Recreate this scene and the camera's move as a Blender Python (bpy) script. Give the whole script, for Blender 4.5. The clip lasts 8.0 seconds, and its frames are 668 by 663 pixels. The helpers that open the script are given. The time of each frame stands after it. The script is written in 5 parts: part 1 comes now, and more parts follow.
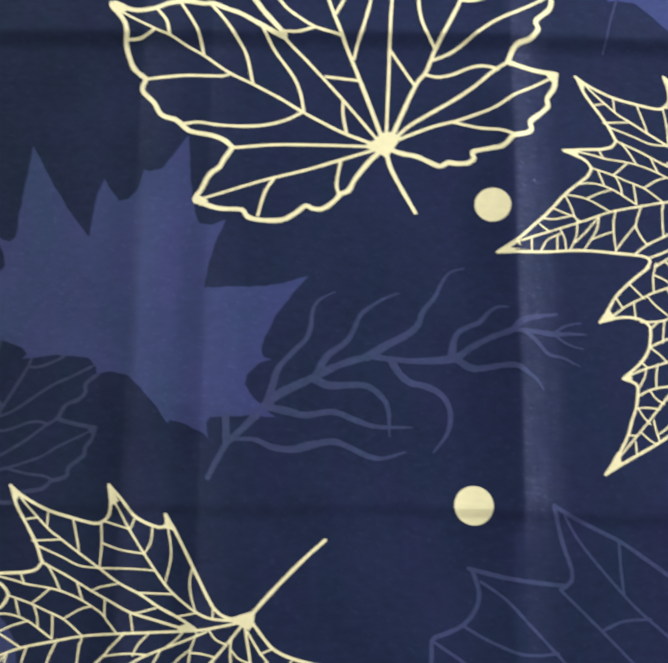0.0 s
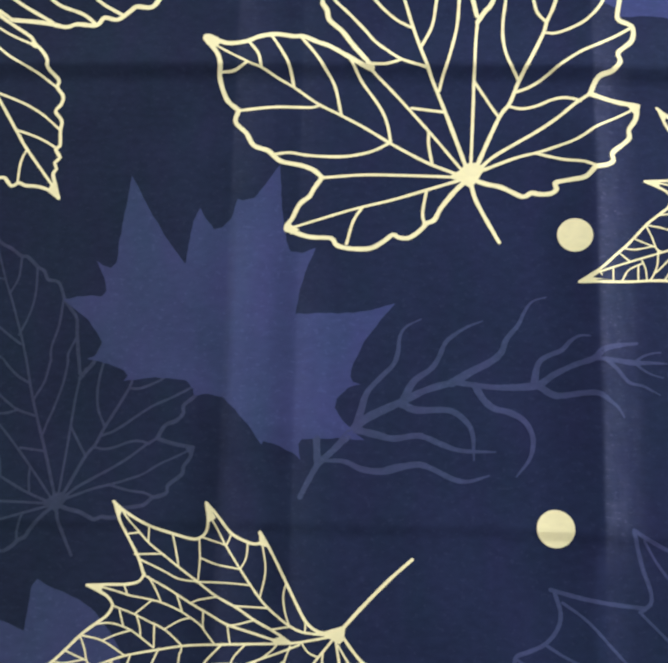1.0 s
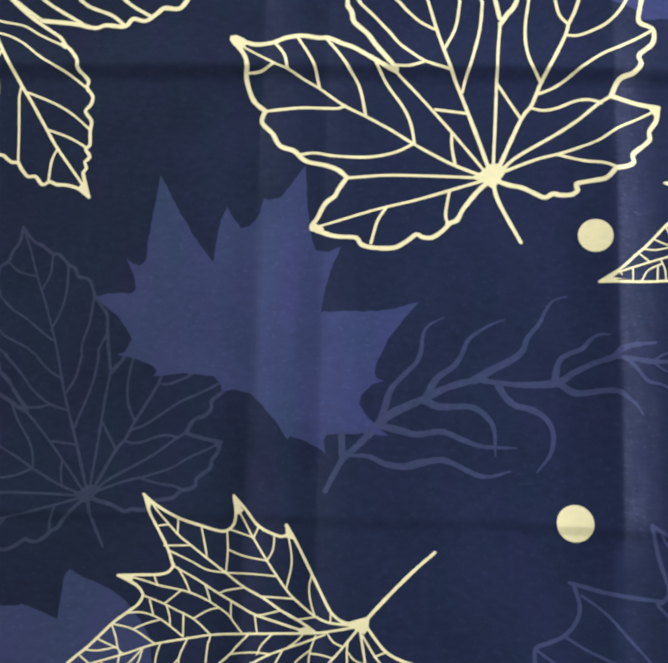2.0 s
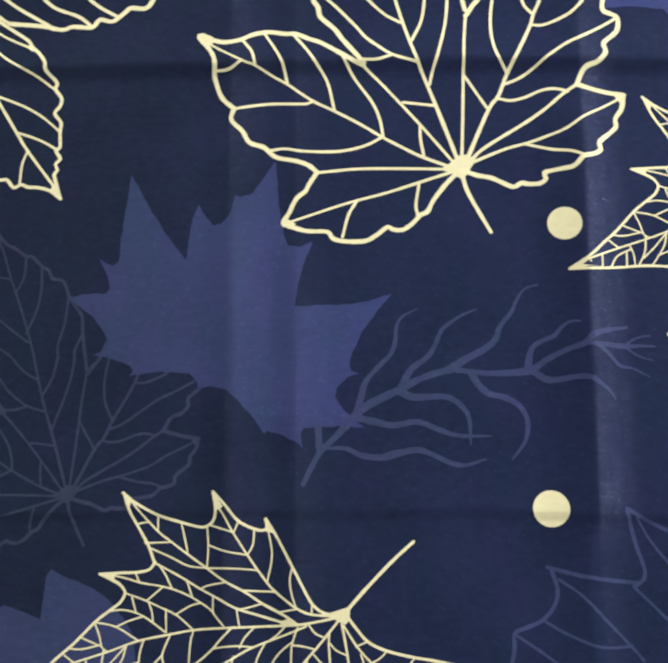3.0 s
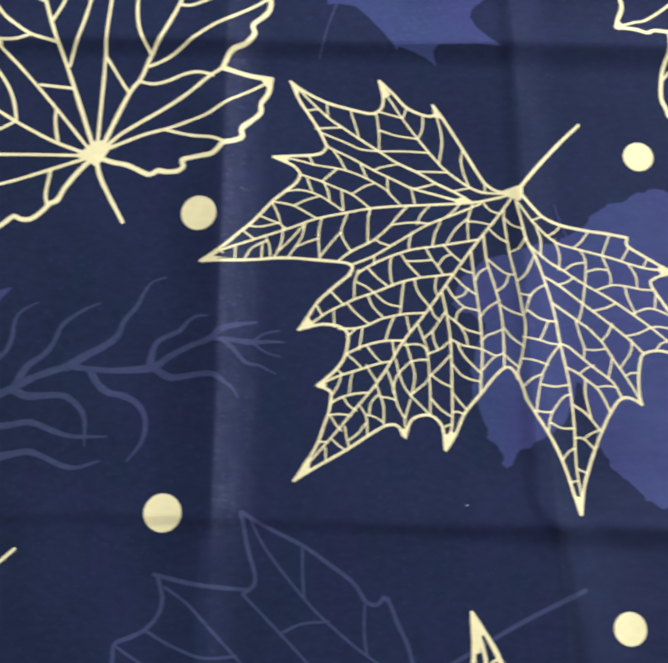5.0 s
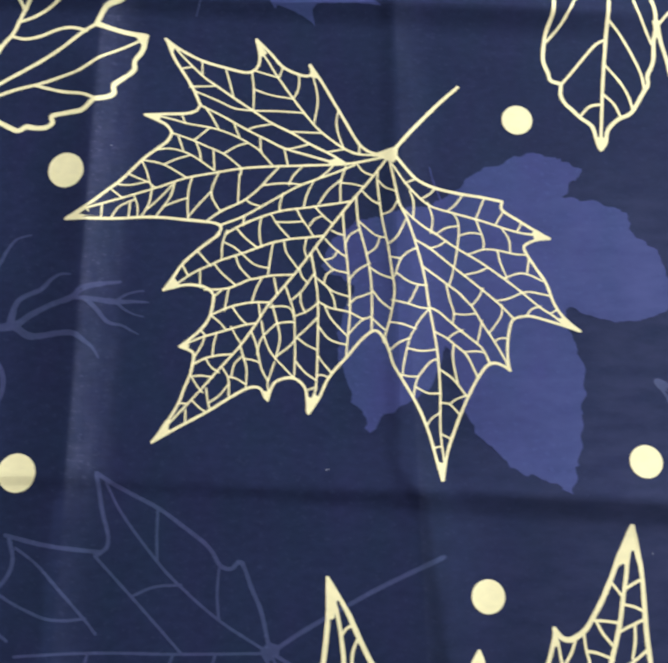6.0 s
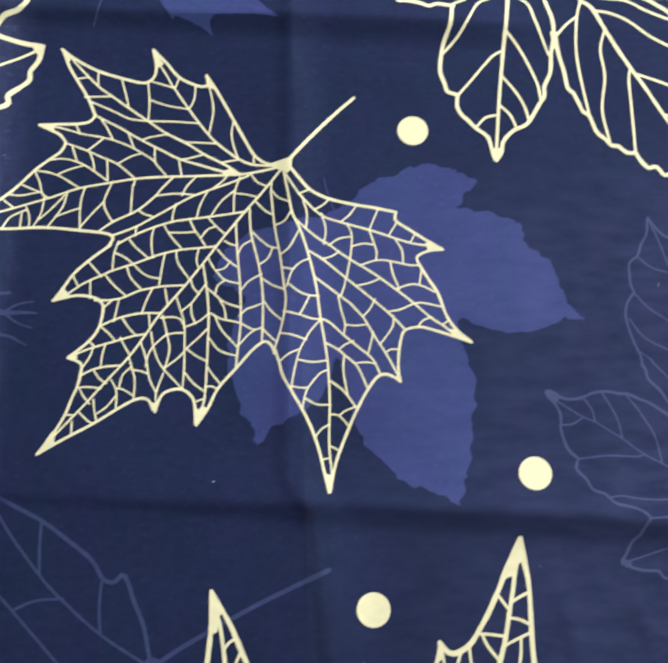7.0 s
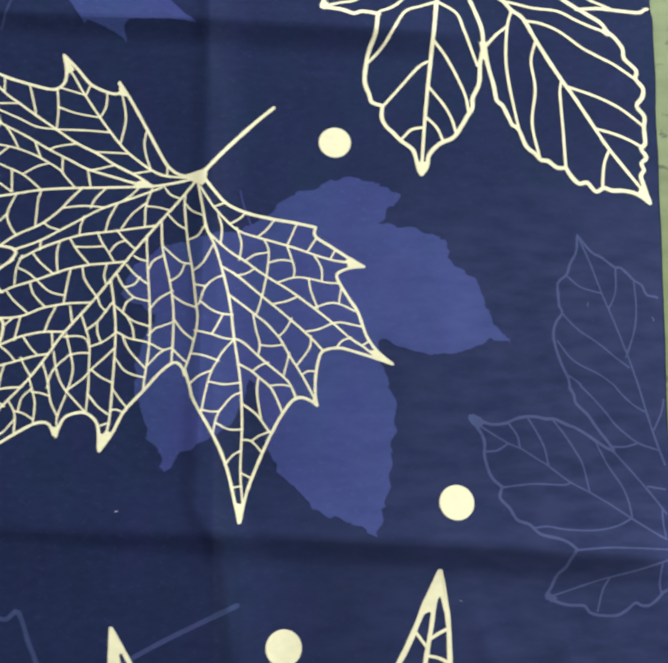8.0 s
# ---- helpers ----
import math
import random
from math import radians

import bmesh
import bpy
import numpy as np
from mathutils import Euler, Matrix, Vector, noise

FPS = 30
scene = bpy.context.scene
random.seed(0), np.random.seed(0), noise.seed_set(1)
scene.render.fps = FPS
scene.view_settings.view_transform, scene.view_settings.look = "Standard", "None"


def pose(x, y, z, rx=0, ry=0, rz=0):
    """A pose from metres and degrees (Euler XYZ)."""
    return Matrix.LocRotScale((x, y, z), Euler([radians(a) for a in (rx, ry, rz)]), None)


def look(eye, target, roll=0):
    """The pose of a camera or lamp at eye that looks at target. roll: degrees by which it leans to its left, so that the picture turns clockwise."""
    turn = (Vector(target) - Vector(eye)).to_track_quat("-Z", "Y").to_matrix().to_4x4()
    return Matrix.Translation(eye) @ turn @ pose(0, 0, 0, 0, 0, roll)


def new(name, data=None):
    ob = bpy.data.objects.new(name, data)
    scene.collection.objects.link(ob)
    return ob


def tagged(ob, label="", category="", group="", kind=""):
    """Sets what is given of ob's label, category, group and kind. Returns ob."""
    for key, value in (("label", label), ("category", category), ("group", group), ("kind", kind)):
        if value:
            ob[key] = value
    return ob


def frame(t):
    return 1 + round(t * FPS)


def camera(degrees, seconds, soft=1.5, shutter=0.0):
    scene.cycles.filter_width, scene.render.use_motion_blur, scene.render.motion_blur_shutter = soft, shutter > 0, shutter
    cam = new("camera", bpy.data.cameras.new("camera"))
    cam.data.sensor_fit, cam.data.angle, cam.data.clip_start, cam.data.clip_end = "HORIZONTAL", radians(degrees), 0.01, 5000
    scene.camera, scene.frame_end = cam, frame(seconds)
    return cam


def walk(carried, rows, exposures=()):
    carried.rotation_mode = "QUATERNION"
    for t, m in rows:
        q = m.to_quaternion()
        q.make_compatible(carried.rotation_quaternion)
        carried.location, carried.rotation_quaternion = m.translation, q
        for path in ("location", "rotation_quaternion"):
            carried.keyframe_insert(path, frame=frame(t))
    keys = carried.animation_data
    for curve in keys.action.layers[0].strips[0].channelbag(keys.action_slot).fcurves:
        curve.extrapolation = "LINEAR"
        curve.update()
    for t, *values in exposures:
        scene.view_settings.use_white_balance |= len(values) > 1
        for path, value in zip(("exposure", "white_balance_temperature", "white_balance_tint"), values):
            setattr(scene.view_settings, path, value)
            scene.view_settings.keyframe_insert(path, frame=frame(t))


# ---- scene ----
cam = camera(40.0, 8.0, soft=2.8, shutter=0.5)
PATH = [
    (0, (-0.0353, -0.2402, 0.5025), (-0.0298, -0.0941, -0.0794), 2.05),
    (0.5, (-0.0556, -0.2276, 0.5191), (-0.0617, -0.0819, -0.0629), -1.86),
    (1, (-0.0643, -0.2230, 0.5284), (-0.0832, -0.0857, -0.0554), -7.06),
    (1.5, (-0.0724, -0.2210, 0.5341), (-0.0934, -0.0901, -0.0510), -8.00),
    (1.7, (-0.0759, -0.2210, 0.5372), (-0.0994, -0.0892, -0.0510), -8.84),
    (2.8, (-0.0676, -0.2198, 0.5463), (-0.0867, -0.0933, -0.0415), -8.84),
    (3, (-0.0651, -0.2221, 0.5447), (-0.0817, -0.0952, -0.0415), -8.07),
    (3.5, (-0.0369, -0.2220, 0.5384), (-0.0420, -0.0938, -0.0478), -3.42),
    (4, (0.0124, -0.2214, 0.5304), (0.0246, -0.0926, -0.0555), 4.81),
    (4.5, (0.0676, -0.2255, 0.5202), (0.0835, -0.0941, -0.0650), 5.97),
    (5, (0.1345, -0.2173, 0.5167), (0.1416, -0.0957, -0.0697), 2.49),
    (5.2, (0.1512, -0.2180, 0.5143), (0.1620, -0.0983, -0.0697), 4.52),
    (6.3, (0.2298, -0.2381, 0.5035), (0.2370, -0.1199, -0.0847), 3.42),
    (6.5, (0.2425, -0.2383, 0.5044), (0.2492, -0.1192, -0.0836), 3.03),
    (7, (0.2679, -0.2346, 0.5028), (0.2798, -0.1086, -0.0837), 5.26),
    (7.5, (0.2885, -0.2287, 0.4990), (0.3052, -0.0947, -0.0856), 7.57),
    (8, (0.3015, -0.2254, 0.4803), (0.3289, -0.0911, -0.1039), 11.57),
]
walk(cam, [(t, look(eye, target, roll)) for t, eye, target, roll in PATH], [(0, 0.22, 6350, 10), (2.8, 0.20, 6350, 10), (3.6, 0.20, 6520, 10), (5.0, 0.18, 6430, 10), (6.5, 0.16, 6180, 10), (8.0, 0.09, 5880, 10)])

# ---- light ----
world = bpy.data.worlds.new("daylight")
scene.world = world
world.use_nodes = True
sky = world.node_tree.nodes.new("ShaderNodeTexSky")
sky.sky_type, sky.sun_disc = "NISHITA", False
sky.sun_elevation, sky.sun_rotation = radians(40), radians(120)
world.node_tree.links.new(sky.outputs["Color"], world.node_tree.nodes["Background"].inputs["Color"])
world.node_tree.nodes["Background"].inputs["Strength"].default_value = 0.1

window_light = new("window_light", bpy.data.lights.new("window_light", "AREA"))
window_light.data.shape, window_light.data.size, window_light.data.size_y = "RECTANGLE", 2.3, 1.5
window_light.data.energy, window_light.data.color = 240.0, (1.0, 1.0, 1.0)
window_light.matrix_world = look((2.16, 1.7, 0.9), (0.0, 1.7, 0.9))


# ---- materials ----
def shader(name, rough, specular=0.3):
    mat = bpy.data.materials.new(name)
    mat.use_nodes = True
    nt = mat.node_tree
    bsdf = nt.nodes["Principled BSDF"]
    bsdf.inputs["Roughness"].default_value = rough
    bsdf.inputs["Specular IOR Level"].default_value = specular
    return mat, nt, bsdf


def node(nt, kind, **settings):
    n = nt.nodes.new(kind)
    for key, value in settings.items():
        n.inputs[key.replace("_", " ")].default_value = value
    return n


def mottled(nt, dark, light, scale, detail=4.0, stretch=(1, 1, 1)):
    """A colour that wanders between two tones over the object's own space."""
    place = nt.nodes.new("ShaderNodeTexCoord")
    mapping = node(nt, "ShaderNodeMapping", Scale=stretch)
    cloud = node(nt, "ShaderNodeTexNoise", Scale=scale, Detail=detail)
    ramp = nt.nodes.new("ShaderNodeValToRGB")
    ramp.color_ramp.elements[0].position, ramp.color_ramp.elements[1].position = 0.3, 0.7
    ramp.color_ramp.elements[0].color, ramp.color_ramp.elements[1].color = (*dark, 1), (*light, 1)
    nt.links.new(place.outputs["Object"], mapping.inputs["Vector"])
    nt.links.new(mapping.outputs["Vector"], cloud.inputs["Vector"])
    nt.links.new(cloud.outputs["Fac"], ramp.inputs["Fac"])
    return ramp.outputs["Color"]


def weave(nt, bsdf, strength):
    """Threads across and along, half a millimetre apart, with slubs."""
    place = nt.nodes.new("ShaderNodeTexCoord")
    total = None
    for axis, size in (("X", 620.0), ("Y", 560.0)):
        wave = node(nt, "ShaderNodeTexWave", Scale=size, Distortion=1.2, Detail=1.0)
        wave.bands_direction = axis
        nt.links.new(place.outputs["Object"], wave.inputs["Vector"])
        if total is None:
            total = wave.outputs["Fac"]
        else:
            add = nt.nodes.new("ShaderNodeMath")
            nt.links.new(total, add.inputs[0])
            nt.links.new(wave.outputs["Fac"], add.inputs[1])
            total = add.outputs[0]
    bump = node(nt, "ShaderNodeBump", Strength=strength, Distance=0.0002)
    nt.links.new(total, bump.inputs["Height"])
    nt.links.new(bump.outputs["Normal"], bsdf.inputs["Normal"])


def mixed(nt, a, b, fac_socket=None, fac=0.5, blend="MIX"):
    mix = nt.nodes.new("ShaderNodeMix")
    mix.data_type, mix.blend_type = "RGBA", blend
    mix.inputs[0].default_value = fac
    if fac_socket is not None:
        nt.links.new(fac_socket, mix.inputs[0])
    nt.links.new(a, mix.inputs[6])
    nt.links.new(b, mix.inputs[7])
    return mix.outputs[2]


def worn_lit_fold(nt, colour, at_x, slope, wide, amount, near=-0.6):
    """Dye worn pale and speckled along one pressed fold, its lit flank painted in."""
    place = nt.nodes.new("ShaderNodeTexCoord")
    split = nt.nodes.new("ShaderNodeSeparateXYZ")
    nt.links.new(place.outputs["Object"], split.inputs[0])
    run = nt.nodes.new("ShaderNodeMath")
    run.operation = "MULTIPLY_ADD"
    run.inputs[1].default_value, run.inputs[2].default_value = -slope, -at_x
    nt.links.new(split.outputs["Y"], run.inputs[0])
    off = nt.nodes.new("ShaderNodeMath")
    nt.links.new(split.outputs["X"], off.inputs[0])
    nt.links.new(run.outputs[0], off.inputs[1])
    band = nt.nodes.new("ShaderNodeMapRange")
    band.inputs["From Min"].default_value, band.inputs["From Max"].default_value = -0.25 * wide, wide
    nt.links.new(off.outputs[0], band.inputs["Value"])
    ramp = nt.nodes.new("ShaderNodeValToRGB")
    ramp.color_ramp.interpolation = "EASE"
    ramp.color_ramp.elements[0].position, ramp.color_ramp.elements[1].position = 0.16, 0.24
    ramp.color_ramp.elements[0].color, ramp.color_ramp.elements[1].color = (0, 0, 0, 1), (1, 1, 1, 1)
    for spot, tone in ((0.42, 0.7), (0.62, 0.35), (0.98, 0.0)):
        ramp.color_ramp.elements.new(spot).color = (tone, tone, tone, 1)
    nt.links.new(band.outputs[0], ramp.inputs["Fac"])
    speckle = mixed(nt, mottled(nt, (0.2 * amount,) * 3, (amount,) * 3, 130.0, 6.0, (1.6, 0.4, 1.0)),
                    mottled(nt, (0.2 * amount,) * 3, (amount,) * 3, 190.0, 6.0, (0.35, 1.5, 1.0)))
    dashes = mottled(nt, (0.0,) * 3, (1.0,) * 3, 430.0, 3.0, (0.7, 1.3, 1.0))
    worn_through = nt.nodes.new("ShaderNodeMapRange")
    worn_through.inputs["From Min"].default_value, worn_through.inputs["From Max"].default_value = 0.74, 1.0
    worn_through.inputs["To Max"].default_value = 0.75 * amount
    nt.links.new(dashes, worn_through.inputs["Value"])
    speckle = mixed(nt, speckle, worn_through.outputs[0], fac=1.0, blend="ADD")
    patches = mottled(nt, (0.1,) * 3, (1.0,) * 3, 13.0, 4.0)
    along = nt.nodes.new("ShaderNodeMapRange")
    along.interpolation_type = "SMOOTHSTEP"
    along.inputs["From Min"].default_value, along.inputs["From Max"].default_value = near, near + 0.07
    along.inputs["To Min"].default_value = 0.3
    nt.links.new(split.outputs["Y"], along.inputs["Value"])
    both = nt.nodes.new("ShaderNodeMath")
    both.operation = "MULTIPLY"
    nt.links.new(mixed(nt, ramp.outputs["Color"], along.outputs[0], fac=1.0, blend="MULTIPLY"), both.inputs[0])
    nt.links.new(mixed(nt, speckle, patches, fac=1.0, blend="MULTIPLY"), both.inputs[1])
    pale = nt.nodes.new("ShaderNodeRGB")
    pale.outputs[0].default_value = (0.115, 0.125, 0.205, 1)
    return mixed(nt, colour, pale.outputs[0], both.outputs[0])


def painted_side_light(nt, tone, colour):
    """The window side's extra brightness, painted into the dye with patches of fluff."""
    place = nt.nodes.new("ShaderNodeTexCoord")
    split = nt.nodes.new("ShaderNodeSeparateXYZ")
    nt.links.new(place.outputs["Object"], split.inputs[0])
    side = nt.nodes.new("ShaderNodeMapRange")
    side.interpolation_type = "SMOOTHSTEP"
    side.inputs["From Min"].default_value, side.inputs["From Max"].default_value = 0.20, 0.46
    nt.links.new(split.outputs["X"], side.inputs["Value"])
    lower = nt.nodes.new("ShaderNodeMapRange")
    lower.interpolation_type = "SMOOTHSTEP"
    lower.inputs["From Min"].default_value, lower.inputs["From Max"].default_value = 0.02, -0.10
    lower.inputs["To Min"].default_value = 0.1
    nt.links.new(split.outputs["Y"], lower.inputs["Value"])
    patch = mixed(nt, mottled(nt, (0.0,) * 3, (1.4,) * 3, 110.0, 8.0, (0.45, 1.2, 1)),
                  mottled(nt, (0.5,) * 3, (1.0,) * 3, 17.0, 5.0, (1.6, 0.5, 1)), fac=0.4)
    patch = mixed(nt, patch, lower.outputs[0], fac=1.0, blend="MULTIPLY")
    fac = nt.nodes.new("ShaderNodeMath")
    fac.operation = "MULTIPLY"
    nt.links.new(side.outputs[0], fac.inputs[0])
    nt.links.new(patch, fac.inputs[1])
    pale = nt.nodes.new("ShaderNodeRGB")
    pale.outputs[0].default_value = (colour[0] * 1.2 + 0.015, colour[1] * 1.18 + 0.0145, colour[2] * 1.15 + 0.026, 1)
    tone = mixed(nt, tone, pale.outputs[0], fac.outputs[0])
    # towards the other side the tone turns duller and less blue
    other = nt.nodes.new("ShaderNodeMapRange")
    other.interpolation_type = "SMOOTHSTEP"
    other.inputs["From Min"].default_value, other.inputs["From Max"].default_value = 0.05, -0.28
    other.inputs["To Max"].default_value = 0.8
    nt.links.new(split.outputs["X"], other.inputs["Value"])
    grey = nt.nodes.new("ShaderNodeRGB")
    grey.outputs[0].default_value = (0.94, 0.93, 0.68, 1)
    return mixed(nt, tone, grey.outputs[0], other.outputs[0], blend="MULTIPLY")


def cloth_material(name, colour, spread, rough=0.9, specular=0.06, bump=0.22, worn=True):
    mat, nt, bsdf = shader(name, rough, specular)
    lo = tuple(c * (1 - spread) for c in colour)
    hi = tuple(c * (1 + spread) for c in colour)
    broad = mottled(nt, lo, hi, 14.0)
    fine = mottled(nt, lo, hi, 260.0, 2.0, (0.6, 1, 1))
    tone = mixed(nt, broad, fine, fac=0.5)
    # fluff and rubbing, plus the window-side and fold brightness put into the dye
    if worn:
        hue = mottled(nt, (0.91, 1.04, 0.95), (1.10, 0.96, 1.05), 24.0, 6.0, (1.6, 0.7, 1))
        tone = mixed(nt, tone, hue, fac=1.0, blend="MULTIPLY")
        flecks = mottled(nt, (0.0,) * 3, (1.0,) * 3, 420.0, 2.0, (0.8, 1, 1))
        sparse = nt.nodes.new("ShaderNodeMapRange")
        sparse.inputs["From Min"].default_value, sparse.inputs["From Max"].default_value = 0.75, 1.0
        sparse.inputs["To Max"].default_value = 0.24
        nt.links.new(flecks, sparse.inputs["Value"])
        fluff = nt.nodes.new("ShaderNodeRGB")
        fluff.outputs[0].default_value = (*(c * 1.6 + 0.012 for c in colour), 1)
        tone = mixed(nt, tone, fluff.outputs[0], sparse.outputs[0])
        tone = painted_side_light(nt, tone, colour)
        tone = worn_lit_fold(nt, tone, 0.0766, 0.023, 0.031, 0.46, -0.25)
        tone = worn_lit_fold(nt, tone, 0.2555, -0.03, 0.022, 0.12)
        tone = worn_lit_fold(nt, tone, -0.104, 0.0, 0.022, 0.13)
        tone = worn_lit_fold(nt, tone, -0.146, 0.0, 0.030, 0.22)
    nt.links.new(tone, bsdf.inputs["Base Color"])
    weave(nt, bsdf, bump)
    return mat


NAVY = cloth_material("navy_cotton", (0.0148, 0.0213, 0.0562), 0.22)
GOLD = cloth_material("pale_gold_print", (0.83, 0.765, 0.45), 0.08, 0.8, 0.15, 0.25, False)
VIOLET = cloth_material("violet_print", (0.0415, 0.0535, 0.153), 0.13)
FAINT = cloth_material("faint_violet_print", (0.042, 0.054, 0.122), 0.18)
SHADOW_TONE = cloth_material("dark_edge_shadow", (0.006, 0.008, 0.018), 0.2, worn=False)
PALE = cloth_material("pale_blue_print", (0.050, 0.062, 0.128), 0.25)
FAINTEST = cloth_material("faintest_violet_print", (0.038, 0.048, 0.108), 0.18)


def table_material():
    mat, nt, bsdf = shader("green_painted_wood", 0.55, 0.35)
    grain = mottled(nt, (0.125, 0.165, 0.040), (0.22, 0.265, 0.085), 9.0, 7.0, (1.0, 8.0, 1.0))
    stain = mottled(nt, (0.10, 0.13, 0.035), (0.26, 0.30, 0.11), 26.0, 6.0, (1.0, 1.6, 1.0))
    tone = mixed(nt, grain, stain, fac=0.45)
    specks = mottled(nt, (0.0, 0.0, 0.0), (1.0, 1.0, 1.0), 75.0, 3.0, (1.0, 2.0, 1.0))
    knots = nt.nodes.new("ShaderNodeMapRange")
    knots.inputs["From Min"].default_value, knots.inputs["From Max"].default_value = 0.86, 1.0
    knots.inputs["To Max"].default_value = 0.75
    nt.links.new(specks, knots.inputs["Value"])
    brown = nt.nodes.new("ShaderNodeRGB")
    brown.outputs[0].default_value = (0.05, 0.055, 0.02, 1)
    nt.links.new(mixed(nt, tone, brown.outputs[0], knots.outputs[0]), bsdf.inputs["Base Color"])
    bump = node(nt, "ShaderNodeBump", Strength=0.3, Distance=0.0006)
    nt.links.new(grain, bump.inputs["Height"])
    nt.links.new(bump.outputs["Normal"], bsdf.inputs["Normal"])
    return mat


def plaster(name, colour):
    mat, nt, bsdf = shader(name, 0.9, 0.2)
    nt.links.new(mottled(nt, tuple(c * 0.95 for c in colour), colour, 3.0), bsdf.inputs["Base Color"])
    return mat


GREEN = table_material()
GREY = plaster("grey_plaster", (0.36, 0.36, 0.37))
FLOORING = plaster("floor_boards", (0.30, 0.22, 0.15))


# ---- meshes ----
def part(name, verts, faces, material, parent=None, label=""):
    mesh = bpy.data.meshes.new(name)
    mesh.from_pydata(verts, [], faces)
    mesh.materials.append(material)
    mesh.update()
    ob = new(name, mesh)
    ob.parent = parent
    if label:
        tagged(ob, label)
    return ob


def box_data(x0, y0, z0, x1, y1, z1):
    v = [(x, y, z) for z in (z0, z1) for y in (y0, y1) for x in (x0, x1)]
    return v, [(0, 2, 3, 1), (4, 5, 7, 6), (0, 1, 5, 4), (2, 6, 7, 3), (0, 4, 6, 2), (1, 3, 7, 5)]


def box(name, corners, material, parent=None, label="", bevel=0.0):
    ob = part(name, *box_data(*corners), material, parent, label)
    if bevel:
        bm = bmesh.new()
        bm.from_mesh(ob.data)
        bmesh.ops.bevel(bm, geom=bm.edges[:], offset=bevel, segments=3, affect="EDGES", profile=0.5)
        bm.to_mesh(ob.data)
        bm.free()
    return ob


# ---- the room ----
LOW, HIGH, TOP = -0.76, 1.9, -0.0035
for name, corners in (
    ("floor", (-2.4, -2.6, LOW - 0.1, 2.4, 3.4, LOW)),
    ("ceiling", (-2.4, -2.6, HIGH, 2.4, 3.4, HIGH + 0.1)),
    ("wall_west", (-2.4, -2.6, LOW, -2.2, 3.4, HIGH)),
    ("wall_north", (-2.2, 3.2, LOW, 2.2, 3.4, HIGH)),
    ("wall_south", (-2.2, -2.6, LOW, 2.2, -2.4, HIGH)),
):
    tagged(box(name, corners, FLOORING if name == "floor" else GREY), kind="structure")
# the east wall stands round the window's opening
y0, y1, z0, z1 = 0.5, 2.9, 0.1, 1.7
wall = [box_data(2.2, -2.6, LOW, 2.4, 3.4, z0), box_data(2.2, -2.6, z1, 2.4, 3.4, HIGH),
        box_data(2.2, -2.6, z0, 2.4, y0, z1), box_data(2.2, y1, z0, 2.4, 3.4, z1)]
verts, faces = [], []
for v, f in wall:
    faces += [tuple(i + len(verts) for i in q) for q in f]
    verts += v
tagged(part("wall_east", verts, faces, GREY), kind="structure")

# ---- the table ----
table = tagged(new("table"), "green painted wooden table under a navy printed fabric", "table")
table.location = (0.1, -0.1, LOW)
H = TOP - LOW
box("tabletop", (-0.95, -0.7, H - 0.03, 0.95, 0.7, H), GREEN, table, "worn green painted board top", 0.004)
for x in (-0.88, 0.82):
    for y in (-0.63, 0.57):
        box("leg", (x, y, 0, x + 0.06, y + 0.06, H - 0.03), GREEN, table, bevel=0.004)
for x0, ya, x1, yb in ((-0.82, -0.61, 0.82, -0.59), (-0.82, 0.59, 0.82, 0.61)):
    box("apron", (x0, ya, H - 0.11, x1, yb, H - 0.03), GREEN, table)


# ---- the fabric: centimetres across the table, heights in metres ----
def step(t):
    t = min(1.0, max(0.0, t))
    return t * t * (3 - 2 * t)


def ridge(d, left, right):
    """A pressed fold: 1 on its line, falling away on either side."""
    t = (math.sqrt(d * d + 0.02) - 0.14) / (right if d > 0 else left)
    return (1 - t) ** 1.5 if t < 1 else 0.0


LEAN_S = 0.049
LEAN_C = math.sqrt(1 - LEAN_S ** 2)
LEFT, RIGHT, NEAR, FAR = -46.0, 51.05, -44.0, 26.0


